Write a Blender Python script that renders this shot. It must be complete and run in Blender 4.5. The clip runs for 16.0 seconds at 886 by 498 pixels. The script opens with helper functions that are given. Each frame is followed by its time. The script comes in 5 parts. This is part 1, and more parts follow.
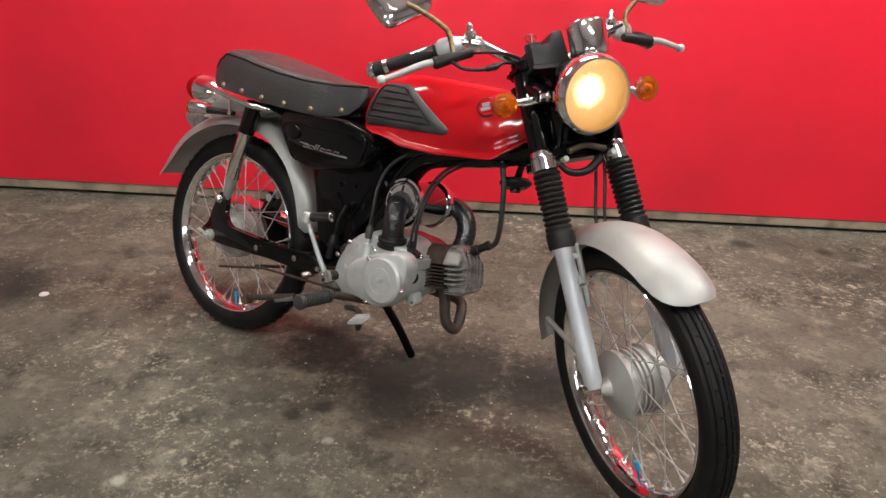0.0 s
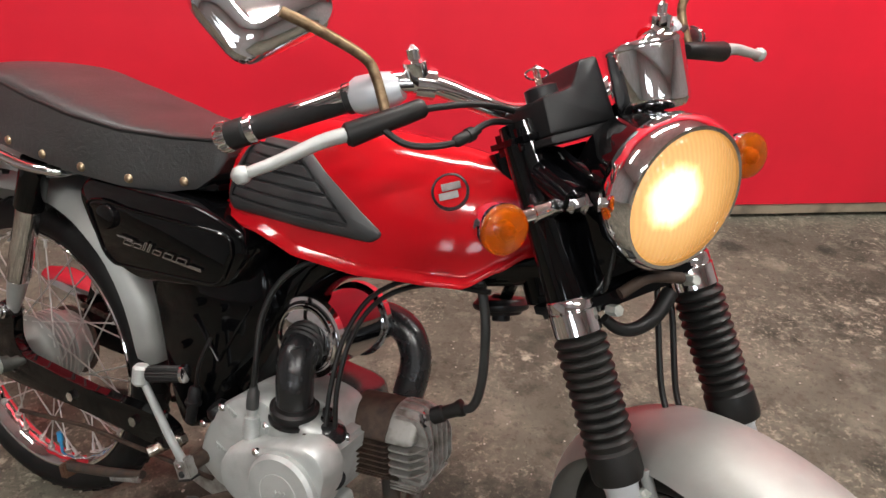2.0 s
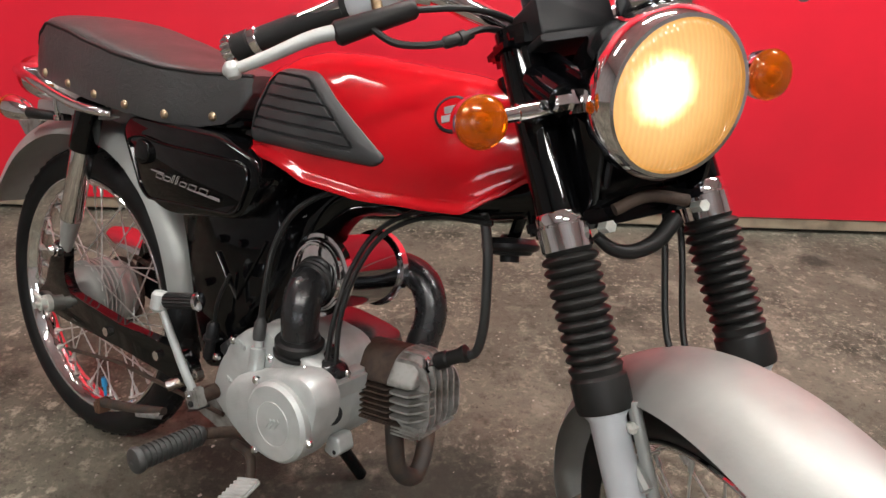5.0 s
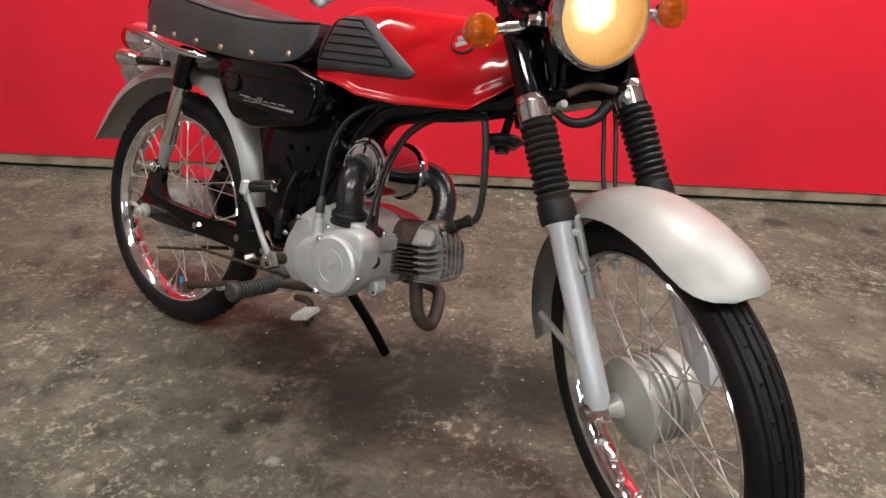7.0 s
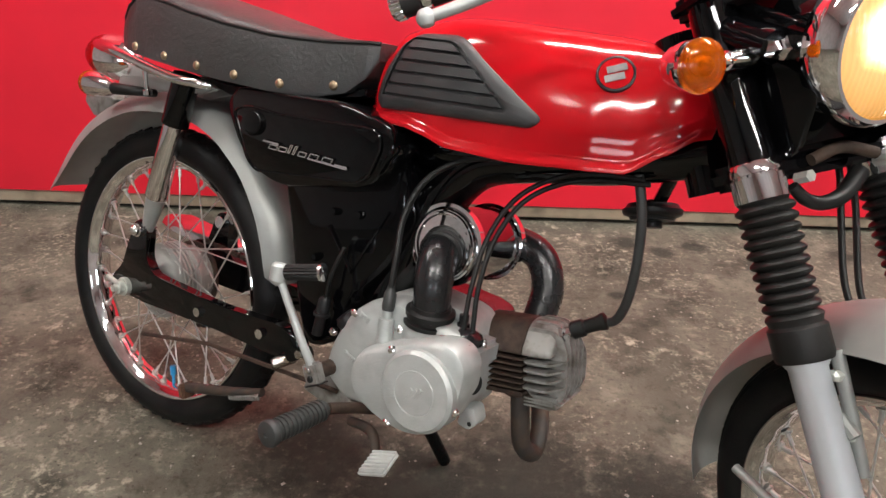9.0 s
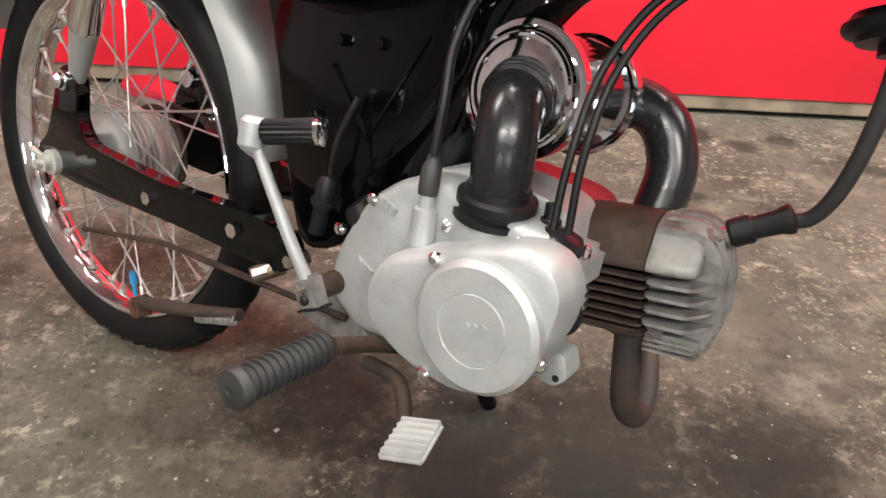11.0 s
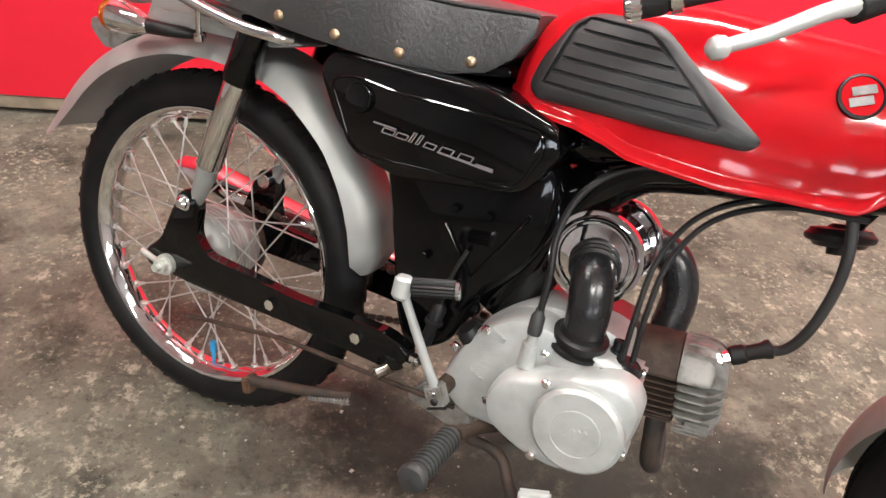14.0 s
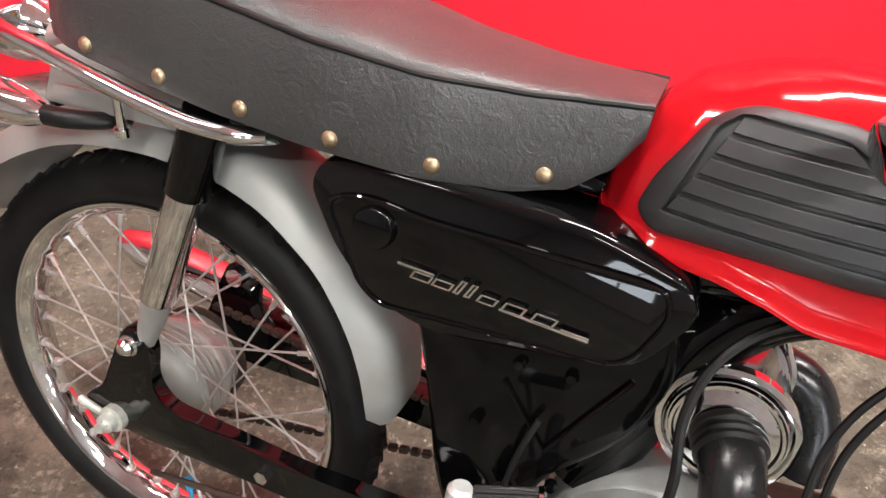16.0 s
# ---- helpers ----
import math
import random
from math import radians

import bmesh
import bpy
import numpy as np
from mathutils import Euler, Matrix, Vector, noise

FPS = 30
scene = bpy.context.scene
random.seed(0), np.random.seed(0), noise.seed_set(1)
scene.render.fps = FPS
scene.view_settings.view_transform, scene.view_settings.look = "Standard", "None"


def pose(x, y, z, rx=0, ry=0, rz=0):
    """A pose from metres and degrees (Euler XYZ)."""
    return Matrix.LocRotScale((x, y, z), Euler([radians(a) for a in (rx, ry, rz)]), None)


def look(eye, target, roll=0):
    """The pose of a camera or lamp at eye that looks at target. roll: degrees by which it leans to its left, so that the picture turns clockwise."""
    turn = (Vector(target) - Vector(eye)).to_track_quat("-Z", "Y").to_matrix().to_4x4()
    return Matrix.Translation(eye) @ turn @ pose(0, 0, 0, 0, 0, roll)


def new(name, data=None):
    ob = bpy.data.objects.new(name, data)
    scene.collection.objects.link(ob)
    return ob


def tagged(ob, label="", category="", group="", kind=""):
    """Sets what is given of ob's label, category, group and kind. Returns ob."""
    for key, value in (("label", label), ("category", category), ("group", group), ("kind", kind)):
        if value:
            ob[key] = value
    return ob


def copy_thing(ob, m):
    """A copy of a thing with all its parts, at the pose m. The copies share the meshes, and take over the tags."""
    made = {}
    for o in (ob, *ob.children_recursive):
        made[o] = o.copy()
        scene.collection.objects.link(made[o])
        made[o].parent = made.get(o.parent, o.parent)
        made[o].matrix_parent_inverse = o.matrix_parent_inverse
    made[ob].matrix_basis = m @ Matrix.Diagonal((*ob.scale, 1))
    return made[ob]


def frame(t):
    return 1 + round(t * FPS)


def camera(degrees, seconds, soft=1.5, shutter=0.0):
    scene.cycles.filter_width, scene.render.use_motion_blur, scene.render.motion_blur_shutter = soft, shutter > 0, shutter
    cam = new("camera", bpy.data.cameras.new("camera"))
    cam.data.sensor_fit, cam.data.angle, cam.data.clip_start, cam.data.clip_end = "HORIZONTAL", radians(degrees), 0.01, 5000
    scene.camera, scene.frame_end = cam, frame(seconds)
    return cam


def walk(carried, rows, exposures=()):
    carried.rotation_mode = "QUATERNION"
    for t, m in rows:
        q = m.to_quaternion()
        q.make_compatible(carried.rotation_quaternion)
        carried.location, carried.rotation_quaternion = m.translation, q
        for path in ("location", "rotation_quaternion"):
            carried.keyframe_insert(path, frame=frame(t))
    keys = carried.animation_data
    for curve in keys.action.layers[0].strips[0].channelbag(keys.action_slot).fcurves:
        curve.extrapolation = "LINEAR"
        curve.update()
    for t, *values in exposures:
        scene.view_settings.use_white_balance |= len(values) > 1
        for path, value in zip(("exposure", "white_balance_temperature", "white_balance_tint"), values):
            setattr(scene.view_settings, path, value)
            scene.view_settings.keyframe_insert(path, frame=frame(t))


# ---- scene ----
from mathutils import geometry
cam = camera(66.8, 16.0)
PATH = [
    (0, (0.12, -0.041, 1.037), (0.015, 1.784, 0.225), 2.5),
    (0.5, (0.062, 0.086, 1.04), (0.055, 1.91, 0.219), 3.2),
    (1, (0.025, 0.26, 1.071), (0.152, 2.055, 0.198), 2.6),
    (1.5, (0.056, 0.459, 1.092), (0.107, 2.241, 0.187), 1.9),
    (2, (0.051, 0.666, 1.06), (0.208, 2.398, 0.073), 2.3),
    (2.5, (0.083, 0.789, 1.032), (0.174, 2.526, 0.046), 0.4),
    (3, (0.187, 0.859, 0.995), (0.107, 2.623, 0.056), 0.9),
    (3.5, (0.212, 0.876, 0.971), (0.072, 2.658, 0.074), 0.4),
    (4, (0.202, 0.848, 0.946), (0.082, 2.644, 0.074), 1.1),
    (4.5, (0.174, 0.782, 0.933), (0.023, 2.565, 0.04), 0.7),
    (5, (0.156, 0.626, 0.945), (0.043, 2.408, 0.043), 1.2),
    (5.2, (0.146, 0.552, 0.954), (0.066, 2.337, 0.055), 0.9),
    (7.3, (0.186, 0.183, 0.905), (0.041, 1.983, 0.045), 2.0),
    (7.5, (0.175, 0.153, 0.926), (0.039, 1.943, 0.046), 2.1),
    (8, (0.12, 0.164, 0.957), (0.024, 1.97, 0.104), 3.5),
    (8.5, (0.045, 0.345, 0.94), (-0.068, 2.16, 0.107), 0.3),
    (9, (-0.053, 0.597, 0.881), (-0.076, 2.403, 0.022), 2.4),
    (9.5, (-0.13, 0.781, 0.788), (-0.083, 2.504, -0.227), 4.0),
    (9.7, (-0.134, 0.829, 0.755), (-0.105, 2.52, -0.313), 3.8),
    (11.8, (-0.086, 0.885, 0.689), (-0.175, 2.534, -0.44), 1.8),
    (12, (-0.093, 0.888, 0.758), (-0.187, 2.506, -0.415), 1.1),
    (12.5, (-0.102, 0.885, 0.835), (-0.172, 2.469, -0.384), 3.1),
    (13, (-0.157, 0.852, 0.856), (-0.11, 2.443, -0.355), 6.2),
    (13.5, (-0.261, 0.8, 0.906), (-0.045, 2.386, -0.293), 8.1),
    (14, (-0.333, 0.791, 0.947), (-0.087, 2.399, -0.216), 8.4),
    (14.5, (-0.353, 0.902, 0.952), (-0.029, 2.46, -0.259), 8.7),
    (15, (-0.342, 1.067, 0.959), (0.02, 2.582, -0.294), 8.7),
    (15.5, (-0.344, 1.117, 0.963), (-0.063, 2.592, -0.357), 6.6),
    (16, (-0.378, 1.122, 0.952), (-0.043, 2.614, -0.338), 6.7),
]
walk(cam, [(t, look(eye, target, roll)) for t, eye, target, roll in PATH], [(0, -0.28), (3, -0.28), (5, -0.22), (8, -0.22), (9.5, 0.09), (12, 0.45), (14, 0.45), (16, 0.47)])

# ---- light ----
world = bpy.data.worlds.new("garage_world")
scene.world = world
world.use_nodes = True
world.node_tree.nodes["Background"].inputs[0].default_value = (0.9, 0.95, 1.0, 1)
world.node_tree.nodes["Background"].inputs[1].default_value = 0.25


# ---- materials ----
def mat(name, color, rough=0.5, metal=0.0, coat=0.0, vary=0.12, scale=18.0, bump=0.0, bump_scale=80.0, rough_vary=0.1, dark=None, spec=0.5):
    m = bpy.data.materials.new(name)
    m.use_nodes = True
    n, l = m.node_tree.nodes, m.node_tree.links
    b = n["Principled BSDF"]
    b.inputs["Metallic"].default_value = metal
    b.inputs["Coat Weight"].default_value = coat
    b.inputs["Coat Roughness"].default_value = 0.06
    b.inputs["Specular IOR Level"].default_value = spec
    tc = n.new("ShaderNodeTexCoord")
    big = n.new("ShaderNodeTexNoise")
    big.inputs["Scale"].default_value = scale
    big.inputs["Detail"].default_value = 6
    l.new(tc.outputs["Object"], big.inputs["Vector"])
    mix = n.new("ShaderNodeMix")
    mix.data_type = "RGBA"
    mix.inputs["A"].default_value = (*color, 1)
    mix.inputs["B"].default_value = (*(dark or [c * (1 - 2.5 * vary) for c in color]), 1)
    ramp = n.new("ShaderNodeMapRange")
    ramp.inputs["From Min"].default_value, ramp.inputs["From Max"].default_value = 0.42, 0.72
    l.new(big.outputs["Fac"], ramp.inputs["Value"])
    l.new(ramp.outputs["Result"], mix.inputs["Factor"])
    l.new(mix.outputs["Result"], b.inputs["Base Color"])
    rr = n.new("ShaderNodeMapRange")
    rr.inputs["To Min"].default_value, rr.inputs["To Max"].default_value = max(0.02, rough - rough_vary), min(1, rough + rough_vary)
    l.new(big.outputs["Fac"], rr.inputs["Value"])
    l.new(rr.outputs["Result"], b.inputs["Roughness"])
    if bump:
        fine = n.new("ShaderNodeTexNoise")
        fine.inputs["Scale"].default_value = bump_scale
        fine.inputs["Detail"].default_value = 4
        l.new(tc.outputs["Object"], fine.inputs["Vector"])
        bp = n.new("ShaderNodeBump")
        bp.inputs["Strength"].default_value = bump
        bp.inputs["Distance"].default_value = 0.002
        l.new(fine.outputs["Fac"], bp.inputs["Height"])
        l.new(bp.outputs["Normal"], b.inputs["Normal"])
    return m


RED = mat("red_tank_paint", (0.46, 0.006, 0.011), 0.1, 0.0, 0.0, vary=0.06, scale=4, rough_vary=0.03, spec=0.42)
BLACK = mat("gloss_black_paint", (0.0025, 0.0025, 0.003), 0.07, 0.0, 0.0, vary=0.1, bump=0.03, bump_scale=30, rough_vary=0.04, spec=0.24)
GLOSS = mat("polished_black_enamel", (0.002, 0.002, 0.0023), 0.035, vary=0.1, bump=0.05, bump_scale=14, rough_vary=0.02, spec=0.36)
PEG_RUBBER = mat("worn_grey_rubber", (0.035, 0.036, 0.035), 0.5, bump=0.15, bump_scale=150, dark=(0.02, 0.02, 0.02))
PLASTIC = mat("black_plastic", (0.011, 0.011, 0.012), 0.4, bump=0.12, bump_scale=500, spec=0.3)
RUBBER = mat("black_rubber", (0.007, 0.007, 0.007), 0.45, bump=0.1, bump_scale=300, dark=(0.013, 0.012, 0.011), spec=0.3)
TYRE = mat("tyre_rubber", (0.005, 0.005, 0.0055), 0.55, bump=0.15, bump_scale=200, dark=(0.012, 0.011, 0.01), spec=0.2)
CHROME = mat("chrome", (0.88, 0.88, 0.89), 0.06, 1.0, vary=0.05, scale=25, rough_vary=0.03, bump=0.04, bump_scale=40)
SMOKED = mat("dark_chrome", (0.3, 0.3, 0.31), 0.07, 1.0, vary=0.05, scale=25, rough_vary=0.03)
RIM = mat("rim_chrome", (0.85, 0.85, 0.85), 0.06, 1.0, vary=0.08, scale=40, rough_vary=0.03, bump=0.1, bump_scale=50)
ZINC = mat("zinc_plate", (0.6, 0.62, 0.57), 0.42, 0.45, vary=0.12, scale=80)
BRIGHT_ALLOY = mat("polished_alloy", (0.4, 0.4, 0.375), 0.45, 0.3, vary=0.06, scale=30, bump=0.05, bump_scale=260)
SPOKE = mat("zinc_spoke", (0.6, 0.6, 0.57), 0.34, 0.7, vary=0.1, scale=60)
HARD_BLACK = mat("glossy_black_hose", (0.014, 0.014, 0.015), 0.26, vary=0.1, scale=30, bump=0.08, bump_scale=90)
WORN_CHROME = mat("worn_chrome", (0.6, 0.58, 0.55), 0.25, 1.0, vary=0.15, scale=60, dark=(0.3, 0.22, 0.15))
SILVER = mat("silver_paint", (0.33, 0.337, 0.32), 0.5, 0.45, 0.0, vary=0.08, scale=12, bump=0.05, bump_scale=200)
# paler copy of the silver paint, with the light on the legs painted in
LIT_SILVER = mat("lit_silver_paint", (0.58, 0.61, 0.64), 0.36, 0.35, 0.2, vary=0.05, scale=14, bump=0.05, bump_scale=200)
ALLOY = mat("cast_alloy", (0.49, 0.515, 0.5), 0.44, 0.4, vary=0.1, scale=20, bump=0.2, bump_scale=420, dark=(0.34, 0.35, 0.34))
OLD_ALLOY = mat("stained_alloy", (0.27, 0.265, 0.25), 0.5, 0.4, vary=0.15, scale=55, bump=0.3, bump_scale=160, dark=(0.11, 0.095, 0.08))
DARK_ALLOY = mat("dark_polished_alloy", (0.2, 0.195, 0.21), 0.24, 0.85, vary=0.12, scale=20, bump=0.05, bump_scale=120)
IRON = mat("rusty_iron", (0.055, 0.034, 0.023), 0.7, 0.2, scale=60, bump=0.4, bump_scale=200, dark=(0.022, 0.014, 0.011))
SOOT = mat("sooty_exhaust", (0.035, 0.03, 0.027), 0.65, 0.3, scale=40, bump=0.3, bump_scale=180, dark=(0.07, 0.045, 0.03))
BRASS = mat("aged_brass_stem", (0.24, 0.17, 0.1), 0.45, 0.85, scale=120, dark=(0.12, 0.07, 0.04), vary=0.2)
STUD = mat("brass_stud", (0.5, 0.38, 0.25), 0.42, 0.9, vary=0.2, scale=150)
SEAM = mat("black_seam", (0.004, 0.004, 0.004), 0.5)


def leather(name):
    m = mat(name, (0.038, 0.038, 0.038), 0.4, vary=0.12, scale=9, spec=0.8)
    n, l = m.node_tree.nodes, m.node_tree.links
    tc = n.new("ShaderNodeTexCoord")
    v = n.new("ShaderNodeTexVoronoi")
    v.feature = "DISTANCE_TO_EDGE"
    v.inputs["Scale"].default_value = 420
    w = n.new("ShaderNodeTexNoise")
    w.inputs["Scale"].default_value, w.inputs["Detail"].default_value, w.inputs["Distortion"].default_value = 60, 8, 2.2
    l.new(tc.outputs["Object"], v.inputs["Vector"])
    l.new(tc.outputs["Object"], w.inputs["Vector"])
    b1, b2 = n.new("ShaderNodeBump"), n.new("ShaderNodeBump")
    b1.inputs["Strength"].default_value, b1.inputs["Distance"].default_value = 0.45, 0.0007
    b2.inputs["Strength"].default_value, b2.inputs["Distance"].default_value = 0.4, 0.0022
    l.new(v.outputs["Distance"], b1.inputs["Height"])
    l.new(w.outputs["Fac"], b2.inputs["Height"])
    l.new(b1.outputs["Normal"], b2.inputs["Normal"])
    l.new(b2.outputs["Normal"], n["Principled BSDF"].inputs["Normal"])
    return m


LEATHER = leather("black_leather")


def diamond_rubber():
    """Black rubber with a fine knurl of crossing grooves."""
    m = mat("diamond_rubber", (0.014, 0.014, 0.014), 0.5, vary=0.1, spec=0.35)
    n, l = m.node_tree.nodes, m.node_tree.links
    tc = n.new("ShaderNodeTexCoord")
    waves = []
    for turn in ((-0.42, -0.56, 0.71), (-0.42, -0.56, -0.71)):
        d = n.new("ShaderNodeVectorMath")
        d.operation = "DOT_PRODUCT"
        d.inputs[1].default_value = [3500 * a for a in turn]
        l.new(tc.outputs["Object"], d.inputs[0])
        w = n.new("ShaderNodeMath")
        w.operation = "SINE"
        l.new(d.outputs["Value"], w.inputs[0])
        waves.append(w.outputs[0])
    cross = n.new("ShaderNodeMath")
    cross.operation = "MULTIPLY"
    l.new(waves[0], cross.inputs[0])
    l.new(waves[1], cross.inputs[1])
    bp = n.new("ShaderNodeBump")
    bp.inputs["Strength"].default_value, bp.inputs["Distance"].default_value = 0.35, 0.0006
    l.new(cross.outputs[0], bp.inputs["Height"])
    last = bp.outputs["Normal"]
    l.new(last, n["Principled BSDF"].inputs["Normal"])
    return m


GRIP = diamond_rubber()


def glass(name, color, rough=0.05, emit=0.0, clear=0.85):
    m = bpy.data.materials.new(name)
    m.use_nodes = True
    b = m.node_tree.nodes["Principled BSDF"]
    b.inputs["Base Color"].default_value = (*color, 1)
    b.inputs["Roughness"].default_value = rough
    b.inputs["Transmission Weight"].default_value = clear
    b.inputs["IOR"].default_value = 1.45
    if emit:
        b.inputs["Emission Color"].default_value = (*color, 1)
        b.inputs["Emission Strength"].default_value = emit
    return m


AMBER = glass("amber_lens", (1.0, 0.2, 0.002), 0.05, clear=0.8)
RED_LENS = glass("red_lens", (0.8, 0.01, 0.01), 0.15)


def emitter(name, color, strength):
    m = bpy.data.materials.new(name)
    m.use_nodes = True
    b = m.node_tree.nodes["Principled BSDF"]
    b.inputs["Base Color"].default_value = (*color, 1)
    b.inputs["Emission Color"].default_value = (*color, 1)
    b.inputs["Emission Strength"].default_value = strength
    return m


def lamp_glass():
    """The lit headlamp lens: fluted glass that glows brightest round its bulb."""
    m = bpy.data.materials.new("lit_headlamp_glass")
    m.use_nodes = True
    n, l = m.node_tree.nodes, m.node_tree.links
    b = n["Principled BSDF"]
    b.inputs["Roughness"].default_value = 0.12
    tc = n.new("ShaderNodeTexCoord")
    sep = n.new("ShaderNodeSeparateXYZ")
    l.new(tc.outputs["Object"], sep.inputs[0])
    dist = n.new("ShaderNodeVectorMath")
    dist.operation = "DISTANCE"
    dist.inputs[1].default_value = (0.0, -0.022, 0.012)
    mp = n.new("ShaderNodeMapping")
    mp.inputs["Scale"].default_value = (0, 1, 1)
    l.new(tc.outputs["Object"], mp.inputs["Vector"])
    l.new(mp.outputs[0], dist.inputs[0])
    # upright flutes, a little uneven
    ns = n.new("ShaderNodeTexWave")
    ns.bands_direction = "Y"
    ns.inputs["Scale"].default_value, ns.inputs["Distortion"].default_value, ns.inputs["Detail"].default_value = 62, 3.5, 2
    ns.inputs["Detail Scale"].default_value = 0.6
    l.new(mp.outputs[0], ns.inputs["Vector"])
    sw = n.new("ShaderNodeTexNoise")
    sw.inputs["Scale"].default_value, sw.inputs["Detail"].default_value, sw.inputs["Distortion"].default_value = 45, 2, 0.6
    l.new(mp.outputs[0], sw.inputs["Vector"])
    jit = n.new("ShaderNodeMath")
    jit.operation = "MULTIPLY_ADD"
    jit.inputs[1].default_value, jit.inputs[2].default_value = 0.011, -0.0055
    l.new(sw.outputs["Fac"], jit.inputs[0])
    add = n.new("ShaderNodeMath")
    l.new(dist.outputs["Value"], add.inputs[0])
    l.new(jit.outputs[0], add.inputs[1])
    r = n.new("ShaderNodeValToRGB")
    e = r.color_ramp.elements
    e[0].position, e[0].color = 0.0, (1, 0.9, 0.72, 1)
    e[1].position, e[1].color = 1.0, (0.52, 0.23, 0.05, 1)
    for p, c in ((0.24, (1.0, 0.8, 0.5, 1)), (0.42, (0.9, 0.52, 0.19, 1)), (0.75, (0.76, 0.38, 0.11, 1))):
        k = e.new(p)
        k.color = c
    sc = n.new("ShaderNodeMath")
    sc.operation = "MULTIPLY"
    sc.inputs[1].default_value = 1 / 0.075
    l.new(add.outputs[0], sc.inputs[0])
    l.new(sc.outputs[0], r.inputs[0])
    st = n.new("ShaderNodeMapRange")
    st.inputs["From Min"].default_value, st.inputs["From Max"].default_value = 0.004, 0.034
    st.inputs["To Min"].default_value, st.inputs["To Max"].default_value = 5.0, 1.3
    l.new(add.outputs[0], st.inputs["Value"])
    b.inputs["Base Color"].default_value = (0.12, 0.08, 0.04, 1)
    l.new(r.outputs[0], b.inputs["Emission Color"])
    # the moulded flutes of the glass break the glow into upright strips
    fl = n.new("ShaderNodeMapRange")
    fl.inputs["From Min"].default_value, fl.inputs["From Max"].default_value = 0.0, 1.0
    fl.inputs["To Min"].default_value, fl.inputs["To Max"].default_value = 0.96, 1.06
    l.new(ns.outputs["Fac"], fl.inputs["Value"])
    mul = n.new("ShaderNodeMath")
    mul.operation = "MULTIPLY"
    l.new(st.outputs[0], mul.inputs[0])
    l.new(fl.outputs[0], mul.inputs[1])
    l.new(mul.outputs[0], b.inputs["Emission Strength"])
    bp = n.new("ShaderNodeBump")
    bp.inputs["Strength"].default_value, bp.inputs["Distance"].default_value = 0.3, 0.002
    l.new(ns.outputs["Fac"], bp.inputs["Height"])
    l.new(bp.outputs["Normal"], b.inputs["Normal"])
    return m


LAMP = lamp_glass()


